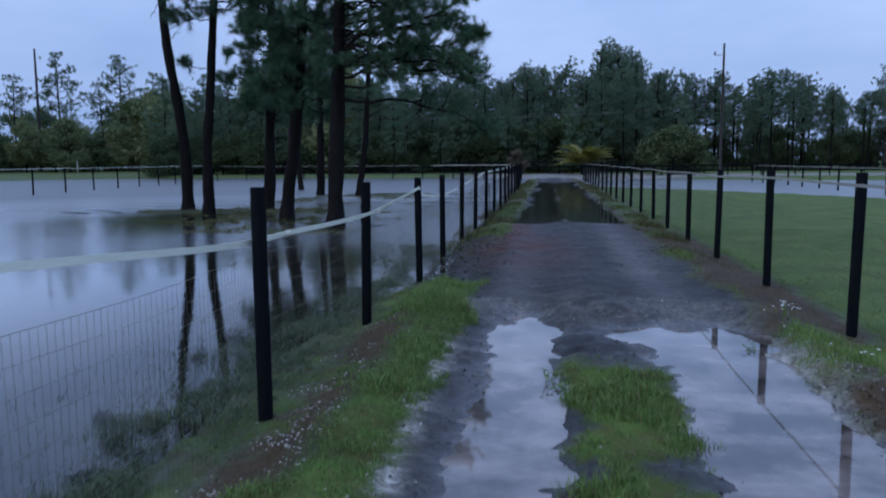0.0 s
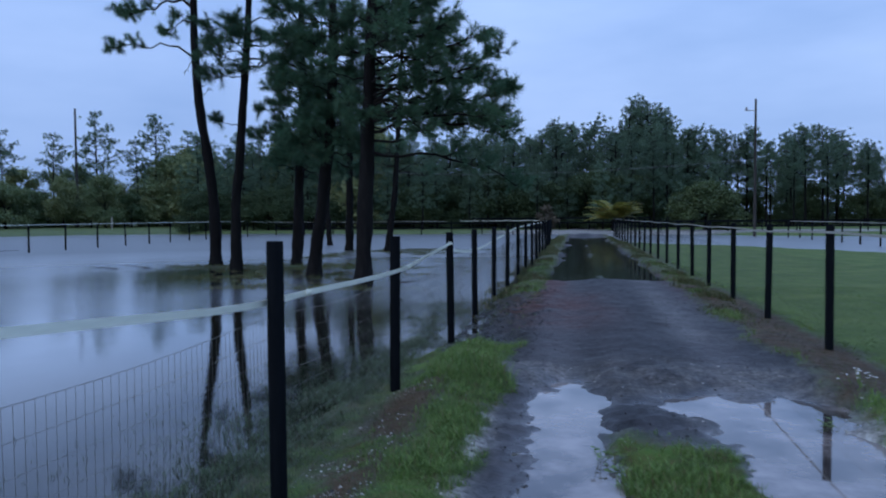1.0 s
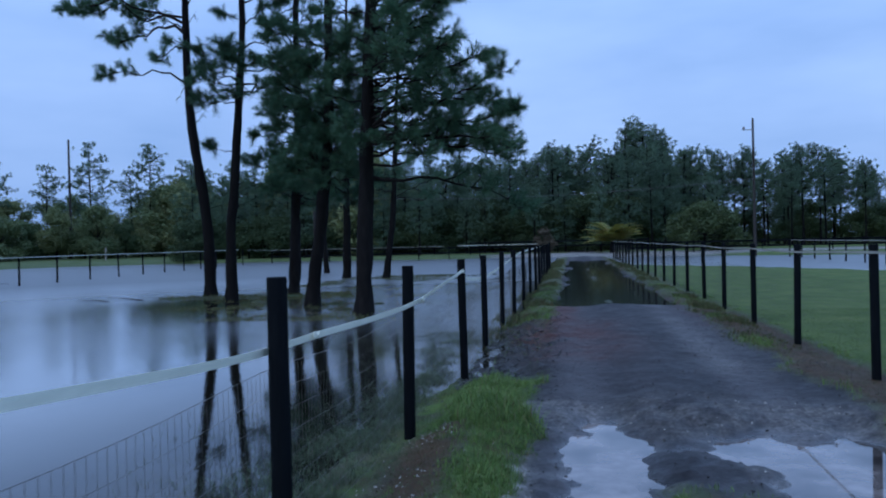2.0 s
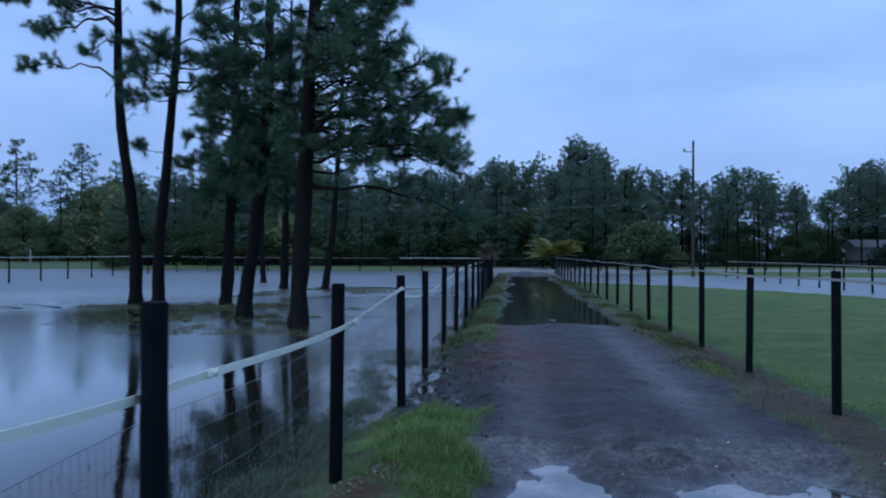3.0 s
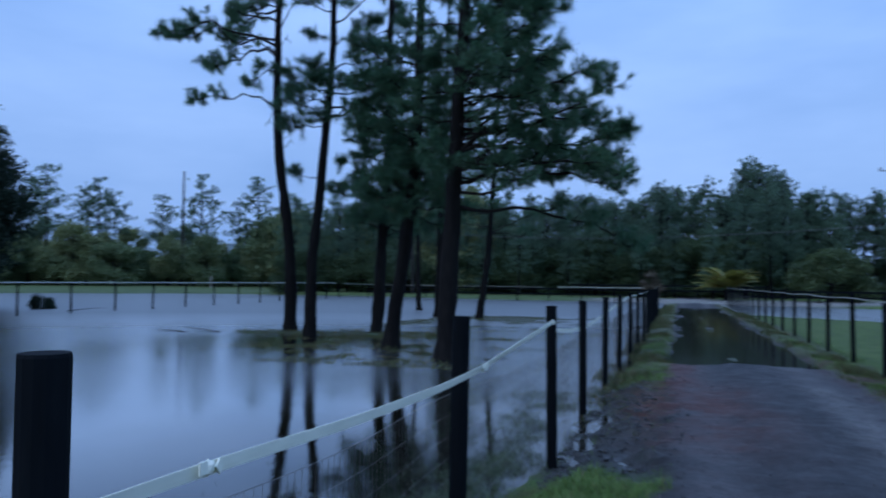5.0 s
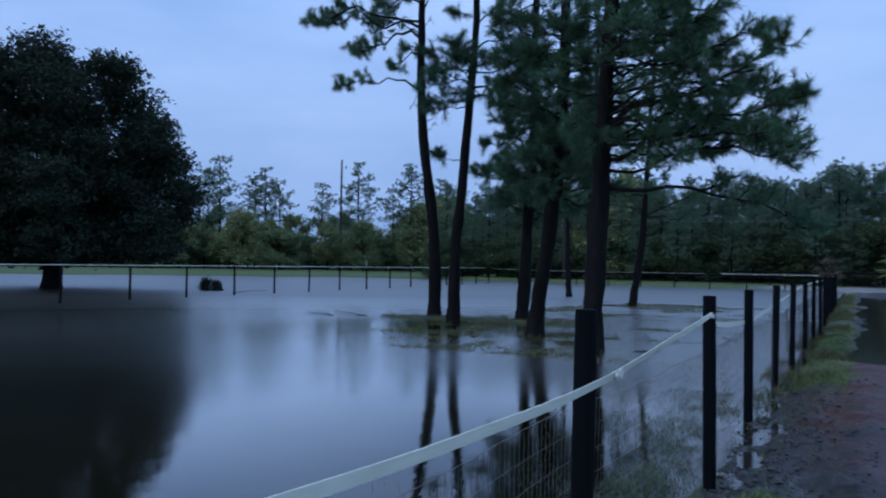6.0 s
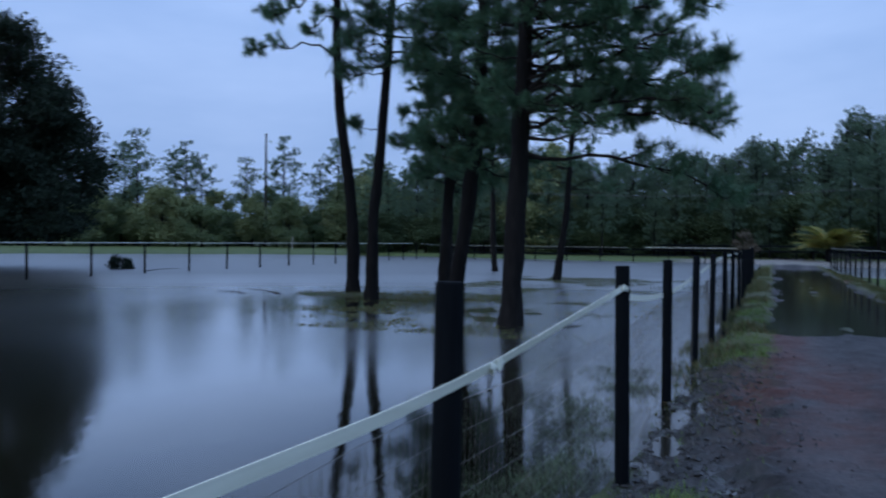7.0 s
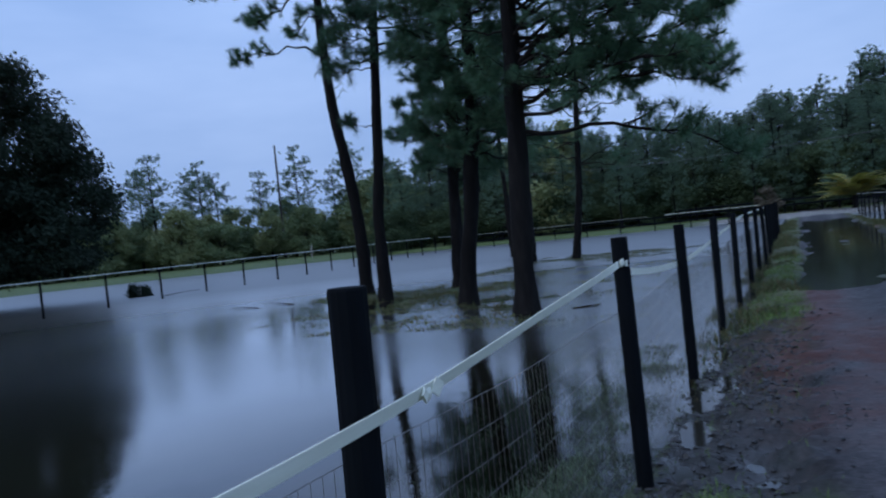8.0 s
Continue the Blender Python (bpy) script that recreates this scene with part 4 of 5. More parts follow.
pine("leaning dark pine with low dense foliage", *PINES[3], 12.5, 0.165, [(1.5, 0.12, 0), (3.5, 0.42, 0), (6, 0.55, 0), (10, 0.5, 0)],
     [(2.65 + 0.075 * k, (k * 137.5 + 40) % 360, 1.15 + 0.3 * math.sin(k * 2.1), -6 + 5 * (k % 3), 12, 0.1, 1.3) for k in range(30)]
     + [(4.9 + 0.09 * k, 150 + 62 * (k % 3) - 40 * (k % 2), 1.4 + 0.2 * (k % 2), 4, 10, 0.2, 1.2) for k in range(12)], 14, 7.2, 1.3, 1.1, 1.55, bare=0.4)
pine("large pine with wide dense crown and a low bent limb", *PINES[4], 14.0, 0.175, [(2.0, 0.08, 0), (4.0, 0.15, 0), (7, 0.3, 0), (11, 0.35, 0)],
     [(2.75, 88, 3.7, 10, -40, 0.4, 1.1), (3.0, 95, 2.8, 12, -22, 0.45, 1.1), (3.15, 76, 3.3, 20, -46, 0.45, 0.9), (3.4, 165, 1.0, -5, -10, 0.35), (3.3, 105, 3.4, 14, -34, 0.45, 1.0), (3.5, 82, 3.2, 12, -36, 0.5, 0.9), (3.7, 98, 3.1, 10, -30, 0.5, 0.8), (3.9, 70, 3.0, 10, -26, 0.5, 0.8)]
     + [(3.55 + 0.125 * k, 88 + 26 * math.sin(k * 2.4), (3.5 - 0.08 * k) * (0.8 + 0.2 * math.sin(k * 1.3 + 1)), 8 + 5 * math.sin(k * 1.9), -4 + 10 * math.sin(k), 0.25) for k in range(28)]
     + [(3.5 + 0.24 * k, (190 + 137.5 * k) % 360, 1.25 + 0.3 * math.sin(k * 2.0), 5, 10, 0.2) for k in range(16)]
     + [(3.2 + 0.13 * k, 88 + 30 * math.sin(k * 2.0), 1.5 + 0.4 * (k % 3), 2, -20, 0.3, 1.1) for k in range(6)]
     + [(4.2 + 0.4 * k, 140 + 12 * (k % 2), 2.1, 6, 0, 0.3) for k in range(6)], 15, 7.2, 2.2, 1.5, 1.4, tuft=0.195)
pine("pine set back in the flooded grove", *PINES[5], 13.0, 0.17, [(4, 0.1, 0), (9, 0.2, 0)], [], 16, 5.2, 2.2, 1.3, 0.9, per=34, width=0.012, tuft=0.22)
pine("thin pine set back in the flooded grove", *PINES[6], 12.0, 0.13, [(4, -0.1, 0), (9, -0.1, 0)], [], 17, 4.6, 2.0, 1.3, 0.9, per=34, width=0.012, tuft=0.22)
pine("slim forked pine set back in the flooded grove", *PINES[7], 12.0, 0.14, [(3, 0.35, 0), (9, 0.7, 0)], [(3.2, 60, 2.2, 20, 10)], 18, 3.6, 2.4, 1.5, 0.9, per=34, width=0.012, tuft=0.22)


def lobes(r, count, radius, lo, hi):
    """Centres of leaf masses that fill a crown unevenly."""
    a = r.uniform(0, 2 * np.pi, count)
    u = r.uniform(0, 1, count)
    z = lo + (hi - lo) * u
    rr = radius * np.sqrt(np.clip(1 - (2 * u - 0.85) ** 2 * 0.75, 0.05, 1)) * np.sqrt(r.uniform(0.25 if count < 120 else 0.05, 1, count))
    return np.stack([np.cos(a) * rr, np.sin(a) * rr, z], -1)


def broadleaf(name, label, category, x, y, tall, radius, trunk_r, seed, mat, crown_lo, masses, clumps, per, spread, leaf, group="", limbs=9, z0=None):
    r = np.random.default_rng(seed)
    z0 = ground_z(x, y) - 0.08 if z0 is None else z0
    root = tagged(new(name), label, category, group=group)
    root.location = (x, y, z0)
    tz = np.linspace(0, crown_lo + (tall - crown_lo) * 0.45, 10)
    line = np.stack([0.05 * np.sin(tz) * trunk_r * 4, 0.05 * np.cos(tz * 1.3) * trunk_r * 4, tz], -1)
    v, f = tube_arrays(line, trunk_r * (1 - 0.6 * tz / tz[-1]) * (1 + 0.5 * np.exp(-tz / 0.4)), 10)
    part("trunk", quick_mesh("trunk", v, f, True), M_BARK, root)
    cen = lobes(r, masses, radius, crown_lo, tall - 0.08 * tall)
    wood = []
    for c in cen[: limbs * 3]:
        zb = r.uniform(0.55, 0.95) * tz[-1]
        p0 = np.array([0, 0, min(zb, c[2])])
        s = np.linspace(0, 1, 6)[:, None]
        pts = p0 * (1 - s) + c * s + r.normal(size=(6, 3)) * 0.03 * radius * np.sin(np.pi * s)
        wood.append(tube_arrays(pts, np.linspace(trunk_r * 0.3, 0.015, 6), 5))
    part("branching", quick_mesh("branching", *merge(wood)), M_TWIG, root)
    size = radius * 0.30
    d = r.normal(size=(masses, clumps, 3))
    d /= np.linalg.norm(d, axis=2)[..., None]
    rr = size * r.uniform(0.35, 1.1, (masses, clumps, 1)) * r.uniform(0.6, 1.25, (masses, 1, 1))
    pos = (cen[:, None] + d * rr * np.array([1, 1, 0.7])).reshape(-1, 3)
    pos[:, 2] = np.clip(pos[:, 2], crown_lo * 0.9, None)
    part("crown", quick_mesh("crown", *leaf_arrays(pos, per, spread, leaf, r)), mat, root)
    return root


def far_pine(label, x, y, tall, seed, group, crown=0.5, reach=2.0, density=1.0):
    """A distant pine: bare trunk, open irregular crown of small needle clumps."""
    r = np.random.default_rng(seed)
    root = tagged(new("pine_tree"), label, "pine tree", group=group)
    root.location = (x, y, ground_z(x, y) - 0.1)
    zz = np.linspace(0, tall, 12)
    bend = r.normal() * 0.25
    line = np.stack([bend * (zz / tall) ** 2, 0 * zz, zz], -1)
    part("trunk", quick_mesh("trunk", *tube_arrays(line, np.linspace(0.16, 0.03, 12), 7), True), M_BARK, root)
    wood, pos = [], []
    z = tall * (1 - crown)
    while z < tall:
        u = (z - tall * (1 - crown)) / (tall * crown)
        ln = reach * (0.5 + 0.6 * math.sin(math.pi * min(1, 0.2 + 0.85 * u))) * r.uniform(0.45, 1.15)
        pts = limb((bend * (z / tall) ** 2, 0, z), r.uniform(0, 6.28), ln, r.uniform(-5, 30), r.uniform(-5, 25), r, 6)
        wood.append(tube_arrays(pts, np.linspace(0.04, 0.012, 6), 4, False))
        for k in range(int(3 + ln * 2.6)):
            s = r.uniform(0.35, 1.0)
            p = np.array([np.interp(s * 5, np.arange(6), pts[:, c]) for c in range(3)])
            pos.append(p + r.normal(size=3) * np.array([0.3, 0.3, 0.16]))
        z += r.uniform(0.10, 0.30) / density
    part("branching", quick_mesh("branching", *merge(wood)), M_TWIG, root)
    pos = np.array(pos)
    up = np.tile([0, 0, 0.6], (len(pos), 1)) + r.normal(size=pos.shape) * 0.5
    up /= np.linalg.norm(up, axis=1)[:, None]
    part("crown", quick_mesh("crown", *needle_arrays(pos, up, np.full(len(pos), 0.36), 46, 0.028, r, 1.1)), M_FARPINE, root)
    return root


def spread_copies(kinds, places, seed):
    """The first places take the built trees themselves; the others copies of them, turned and scaled."""
    r = random.Random(seed)
    for i, (x, y, s) in enumerate(places):
        src = kinds[i % len(kinds)]
        m = pose(x, y, ground_z(x, y) - 0.1, 0, 0, r.uniform(0, 360))
        if i < len(kinds):
            src.matrix_basis = m
            src.scale = (s, s, s)
        else:
            src_scale = src.scale.copy()
            src.scale = (1, 1, 1)
            c = copy_thing(src, m)
            c.scale = (s * r.uniform(0.9, 1.1), s * r.uniform(0.9, 1.1), s)
            src.scale = src_scale


def oak(label, x, y, tall, radius, trunk_r, seed, z0, clusters):
    """A broad oak: short stout trunk, boughs that arch outwards and fork, leaf clusters at their ends, thinner towards the top."""
    r = np.random.default_rng(seed)
    root = tagged(new("oak_tree"), label, "oak tree", group="oaks")
    root.location = (x, y, z0)
    tz = np.linspace(0, tall * 0.3, 12)
    line = np.stack([0.12 * np.sin(tz * 0.9), 0.1 * np.cos(tz * 1.1) - 0.1, tz], -1)
    v, f = tube_arrays(line, trunk_r * (1 - 0.35 * tz / tz[-1]) * (1 + 0.7 * np.exp(-tz / 0.45)), 14)
    part("trunk", quick_mesh("trunk", v + r.normal(size=v.shape) * 0.015, f, True), M_BARK, root)
    # the crown's reach by height, uneven all round
    ph = r.uniform(0, 6.28, 6)
    shape_z, shape_r = np.array([0.14, 0.2, 0.32, 0.5, 0.65, 0.8, 0.92, 1.0]) * tall, np.array([0.94, 1.0, 1.03, 1.06, 1.04, 0.90, 0.66, 0.3]) * radius

    def reach(az, z):
        wob = 0.05 * np.sin(2 * az + ph[0] + z * 0.5) + 0.05 * np.sin(3 * az + ph[1] - z * 0.9) + 0.06 * np.sin(5 * az + ph[2] + z * 1.4) + 0.05 * np.sin(9 * az + ph[3] + z * 2.1)
        return np.interp(z, shape_z, shape_r) * (1 + wob)
    boughs = clusters // 8
    u = r.uniform(0, 1, boughs) ** 1.15
    cz = tall * (0.16 + 0.77 * u)
    az = np.arange(boughs) * 2.39996 + r.normal(size=boughs) * 0.3
    rr = reach(az, cz) * np.sqrt(r.uniform(0.02, 0.84, boughs))
    cen = np.stack([np.sin(az) * rr, np.cos(az) * rr, cz], -1)
    d = r.normal(size=(boughs, 8, 3))
    d /= np.linalg.norm(d, axis=2)[..., None]
    cen = (cen[:, None] + d * r.uniform(0.3, 1.0, (boughs, 8, 1)) * r.uniform(0.55, 1.15, (boughs, 1, 1)) * np.array([1, 1, 0.75])).reshape(-1, 3)
    clusters = len(cen)
    wood = []
    for c in cen[::14]:
        p0 = np.array([line[-1, 0], line[-1, 1], min(tz[-1], c[2]) * r.uniform(0.55, 1.0)])
        s = np.linspace(0, 1, 8)[:, None]
        arch = np.array([0, 0, 1.0]) * np.sin(np.pi * s) * 0.10 * np.linalg.norm(c - p0)
        pts = p0 * (1 - s) + c * s + arch + np.cumsum(r.normal(size=(8, 3)), 0) * 0.16 * np.sin(np.pi * s)
        wood.append(tube_arrays(pts, np.linspace(trunk_r * 0.32, 0.02, 8), 5))
    part("branching", quick_mesh("branching", *merge(wood)), M_TWIG, root)
    sub = 10
    d = r.normal(size=(clusters, sub, 3))
    d /= np.linalg.norm(d, axis=2)[..., None]
    pos = (cen[:, None] + d * r.uniform(0.25, 0.85, (clusters, sub, 1)) * np.array([1, 1, 0.62]) * r.uniform(0.7, 1.25, (clusters, 1, 1))).reshape(-1, 3)
    pos[:, 2] = np.maximum(pos[:, 2], tall * 0.13 + 0.25 * r.random(len(pos)))
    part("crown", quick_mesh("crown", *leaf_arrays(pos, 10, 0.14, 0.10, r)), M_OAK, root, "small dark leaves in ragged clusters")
    return root


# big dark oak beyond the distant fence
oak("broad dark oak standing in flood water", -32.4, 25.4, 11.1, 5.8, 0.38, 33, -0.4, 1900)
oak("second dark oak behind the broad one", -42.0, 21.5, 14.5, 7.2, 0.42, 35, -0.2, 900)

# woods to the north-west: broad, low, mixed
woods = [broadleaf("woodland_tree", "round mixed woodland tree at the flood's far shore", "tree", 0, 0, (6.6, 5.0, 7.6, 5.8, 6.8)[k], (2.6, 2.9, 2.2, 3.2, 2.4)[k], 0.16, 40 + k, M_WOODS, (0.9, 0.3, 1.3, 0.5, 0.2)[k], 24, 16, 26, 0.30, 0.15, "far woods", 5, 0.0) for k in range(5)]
r_ = random.Random(5)
spots = []
for i in range(64):
    a = radians(14 + 56 * i / 63)
    d = 98 + r_.uniform(-2, 8) - 24 * float(smooth(30, 14, math.degrees(a)))
    spots.append((-d * math.sin(a), 5 + d * math.cos(a), r_.uniform(0.62, 1.12) * (1 + 0.5 * float(smooth(33, 29, math.degrees(a))))))
for i in range(34):
    a = radians(15 + 56 * i / 33)
    d = 110 + r_.uniform(-3, 8) - 24 * float(smooth(30, 14, math.degrees(a)))
    spots.append((-d * math.sin(a), 5 + d * math.cos(a), r_.uniform(1.02, 1.3) * (1 + 0.25 * float(smooth(33, 29, math.degrees(a))))))
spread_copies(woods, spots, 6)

# tall open pines over those woods
openp = [far_pine("tall open-crowned pine above the far woods", 0, 0, 12.0, 60 + k, "far pines", (0.55, 0.65, 0.45)[k], 2.6, 1.1) for k in range(3)]
spots = []
for bearing, d, s in ((45.8, 102, 1.2), (42.6, 104, 1.12), (41.5, 106, 0.98), (38.5, 104, 0.98), (35.7, 104, 1.22), (31.8, 104, 1.2), (33.0, 106, 0.95), (29.5, 104, 1.05), (43.3, 108, 1.05), (46.6, 106, 1.1), (26, 98, 1.0), (22, 92, 1.0), (19, 86, 0.95), (48.5, 104, 0.95)):
    spots.append((-d * math.sin(radians(bearing)), 5 + d * math.cos(radians(bearing)), s))
spread_copies(openp, spots, 8)

# pine wood to the north
dense = [far_pine("dense dark pine in the wood across the road", 0, 0, 11.0, 80 + k, "north pines", (0.85, 0.7, 0.6, 0.9)[k], (2.4, 2.2, 2.3, 2.0)[k], 1.5) for k in range(4)]
SKY_X = (-30, -6, 1.2, 3.5, 5.5, 8.0, 10.0, 13.0, 16.5, 19.0, 22.8, 26.0, 29.5, 32.0, 36.0, 44.0)
SKY_H = (9.2, 9.8, 10.6, 9.4, 12.2, 12.0, 10.2, 9.2, 9.6, 8.6, 10.0, 8.2, 6.6, 9.4, 10.8, 10.0)


def wood_scale(x, y, lo, hi):
    """Tree size for the wood's uneven skyline, which rises and dips along the road."""
    k = (y - 2.0) / 76.0
    return float(np.interp(x / k, SKY_X, SKY_H)) * k / 11.0 * r_.uniform(lo, hi)


spots, tall_spots = [], []
r_ = random.Random(12)
for row, (y0, n, lo, hi) in enumerate(((73, 32, 0.62, 0.9), (79, 32, 0.72, 1.0), (87, 34, 0.76, 1.02), (96, 30, 0.7, 0.98))):
    for i in range(n):
        x = -27 + (78 + row * 6) * (i + r_.uniform(-0.4, 0.4)) / n
        if x > 14 and row < 1:
            continue
        y = y0 + r_.uniform(-2.5, 2.5)
        (tall_spots if x > 11 and row in (1, 2) else spots).append((x, y, wood_scale(x, y, lo, hi)))
for i in range(22):
    x, y = -12 + 27 * (i + r_.uniform(-0.45, 0.45)) / 22, r_.uniform(80, 92)
    spots.append((x, y, wood_scale(x, y, 0.85, 1.04)))
for i in range(16):
    x, y = 13 + 38 * (i + r_.uniform(-0.45, 0.45)) / 16, r_.uniform(86, 98)
    spots.append((x, y, wood_scale(x, y, 0.7, 1.0)))
for i in range(22):
    a = radians(9 + 21 * (i + r_.uniform(-0.4, 0.4)) / 22)
    d = r_.uniform(74, 80) + 6 * (i % 2)
    spots.append((-d * math.sin(a), 5 + d * math.cos(a), r_.uniform(0.66, 0.92)))
spread_copies(dense, spots, 13)
stems = [far_pine("tall pine with bare trunk and high crown", 0, 0, 11.0, 180 + k, "north pines", (0.5, 0.42, 0.56)[k], (2.5, 2.2, 2.4)[k], 1.6) for k in range(3)]
spread_copies(stems, tall_spots, 15)

under = [broadleaf("woodland_shrub", "dark shrub at the foot of the pine wood", "shrub", 0, 0, 3.4, 2.0, 0.1, 90 + k, M_UNDER, 0.3, 20, 14, 26, 0.28, 0.10, "understorey", 4, 0.0) for k in range(3)]
spots = []
for i in range(58):
    x = -26 + (36 if i < 34 else 78) * ((i % 34 if i < 34 else i - 34) + r_.uniform(-0.4, 0.4)) / (34 if i < 34 else 24)
    spots.append((x, (84 if x > 10 else 76) + r_.uniform(-2, 8), r_.uniform(0.7, 1.25) * (1.25 if x < 10 else 1)))
for i in range(34):
    x = -34 + 120 * (i + r_.uniform(-0.4, 0.4)) / 34
    spots.append((x, 102 + r_.uniform(-3, 3), r_.uniform(0.75, 1.35)))
for i in range(20):
    a = radians(9 + 22 * (i + r_.uniform(-0.4, 0.4)) / 20)
    d = r_.uniform(71, 75)
    spots.append((-d * math.sin(a), 5 + d * math.cos(a), r_.uniform(0.8, 1.2)))
for i in range(6):
    spots.append((14 + 34 * (i + r_.uniform(-0.4, 0.4)) / 6, 90 + r_.uniform(-3, 3), r_.uniform(0.9, 1.35)))
spread_copies(under, spots, 14)
broadleaf("round_shrub", "large round green shrub beside the utility pole", "shrub", 10.6, 65.0, 3.8, 2.6, 0.12, 97, M_SHRUB, 0.2, 30, 14, 30, 0.3, 0.14, "", 6)
broadleaf("dry_shrub", "greyish brown dry shrub at the drive's end", "shrub", -2.4, 66.5, 2.3, 0.85, 0.05, 98, M_DRY, 0.4, 12, 10, 18, 0.15, 0.10, "", 5)
for sx, sy, ss in ((34, 78, 3), (39, 80, 4)):
    broadleaf("dark_shrub", "low dark shrub beside the grey shed", "shrub", sx, sy - 4, 2.2, 2.1, 0.08, 99 + ss, M_OAK, 0.1, 16, 10, 18, 0.25, 0.15, "shed shrubs", 4)


def palm(x, y):
    r = np.random.default_rng(21)
    root = tagged(new("palm"), "low palm with arching yellow-green fronds", "palm")
    root.location = (x, y, ground_z(x, y) - 0.02)
    zz = np.linspace(0, 0.9, 6)
    part("trunk", quick_mesh("trunk", *tube_arrays(np.stack([0 * zz, 0 * zz, zz], -1), np.array([0.24, 0.2, 0.22, 0.18, 0.2, 0.12]), 8)), M_BARK, root)
    for k in range(44):
        az, rise = k * 2.4, r.uniform(25, 85)
        pts = limb((0, 0, 0.85), az, r.uniform(2.3, 3.1), rise, -rise - r.uniform(5, 35), r, 12, 0.01)
        ch = [tube_arrays(pts, np.linspace(0.022, 0.006, 12), 3, False)]
        q = np.linspace(0.2, 1, 26)
        p = np.stack([np.interp(q * 11, np.arange(12), pts[:, c]) for c in range(3)], -1)
        out = np.array([math.cos(az), -math.sin(az), 0.0])
        fw = pts[-1] - pts[0]
        fw = fw / np.linalg.norm(fw)
        for sgn in (1, -1):
            d = out * sgn + fw * 0.6 + np.array([0, 0, -0.35])
            d = d / np.linalg.norm(d)
            ln = 0.5 * np.sin(np.pi * (q * 0.8 + 0.15))[:, None] + 0.1
            tip = p + d * ln
            w = fw * 0.04
            v = np.stack([p - w, p + w, tip + w * 0.3, tip - w * 0.3], 1).reshape(-1, 3)
            ch.append((v, np.arange(len(v)).reshape(-1, 4)))
        part("frond", quick_mesh("frond", *merge(ch)), M_PALM, root)
    return root


palm(3.3, 64.5)

# ---- poles, cable, shed ----
def pole(label, x, y, top, r0, bracket):
    z0 = ground_z(x, y)
    root = tagged(new("utility_pole"), label, "utility pole", group="utility poles")
    root.location = (x, y, z0)
    zz = np.linspace(-0.3, top - z0, 9)
    part("shaft", quick_mesh("shaft", *tube_arrays(np.stack([0 * zz, 0 * zz, zz], -1), np.linspace(r0, r0 * 0.62, 9), 10), True), M_POLE, root)
    if bracket:
        bm = bmesh.new()
        bmesh.ops.create_cube(bm, size=1, matrix=Matrix.Translation((-0.3, 0, top - z0 - 0.75)) @ Matrix.Diagonal((0.6, 0.05, 0.05, 1)))
        part("bracket", bm_mesh("bracket", bm), M_METAL, root)
        bm = bmesh.new()
        bmesh.ops.create_cone(bm, cap_ends=True, segments=8, radius1=0.09, radius2=0.06, depth=0.22, matrix=Matrix.Translation((-0.58, 0, top - z0 - 0.64)))
        part("insulator", bm_mesh("insulator", bm), M_METAL, root)
    return root


pole("tall weathered wooden utility pole with a small bracket", 11.9, 53.6, 8.95, 0.105, True)
pole("tall weathered wooden utility pole over the far woods", -61.5, 86.5, 15.2, 0.19, False)
pole("wooden utility pole hidden among the grove's pines", -24.0, 70.0, 8.0, 0.13, False)
s = np.linspace(0, 1, 40)
a, b = np.array([11.9, 53.5, 5.0]), np.array([-24.0, 69.9, 6.0])
pts = a * (1 - s[:, None]) + b * s[:, None]
pts[:, 2] -= 0.75 * 4 * s * (1 - s)
cable = part("overhead_cable", quick_mesh("overhead_cable", *tube_arrays(pts - a, 0.010, 5, False)), M_CABLE)
cable.location = a
tagged(cable, "grey overhead service cable strung from the pole", "cable")


def shed(x, y):
    root = tagged(new("shed"), "low grey shed among trees across the field", "shed")
    z0 = ground_z(x, y)
    root.location = (x, y, z0 - 0.05)
    bm = bmesh.new()
    bmesh.ops.create_cube(bm, size=1, matrix=Matrix.Translation((0, 0, 1.0)) @ Matrix.Diagonal((4.6, 3.2, 2.0, 1)))
    part("wall", bm_mesh("wall", bm), M_SIDING, root)
    bm = bmesh.new()
    ridge = [bm.verts.new(c) for c in ((-2.8, -2.1, 1.95), (2.8, -2.1, 1.95), (2.8, 0, 2.75), (-2.8, 0, 2.75), (-2.8, 2.1, 1.95), (2.8, 2.1, 1.95))]
    bm.faces.new((ridge[0], ridge[1], ridge[2], ridge[3]))
    bm.faces.new((ridge[3], ridge[2], ridge[5], ridge[4]))
    bmesh.ops.solidify(bm, geom=list(bm.faces), thickness=0.08)
    part("roof", bm_mesh("roof", bm), M_METAL, root)
    bm = bmesh.new()
    bmesh.ops.create_cube(bm, size=1, matrix=Matrix.Translation((0.6, -1.82, 0.98)) @ Matrix.Diagonal((0.9, 0.06, 1.9, 1)))
    part("door", bm_mesh("door", bm), M_POLE, root)


shed(38.2, 86.0)


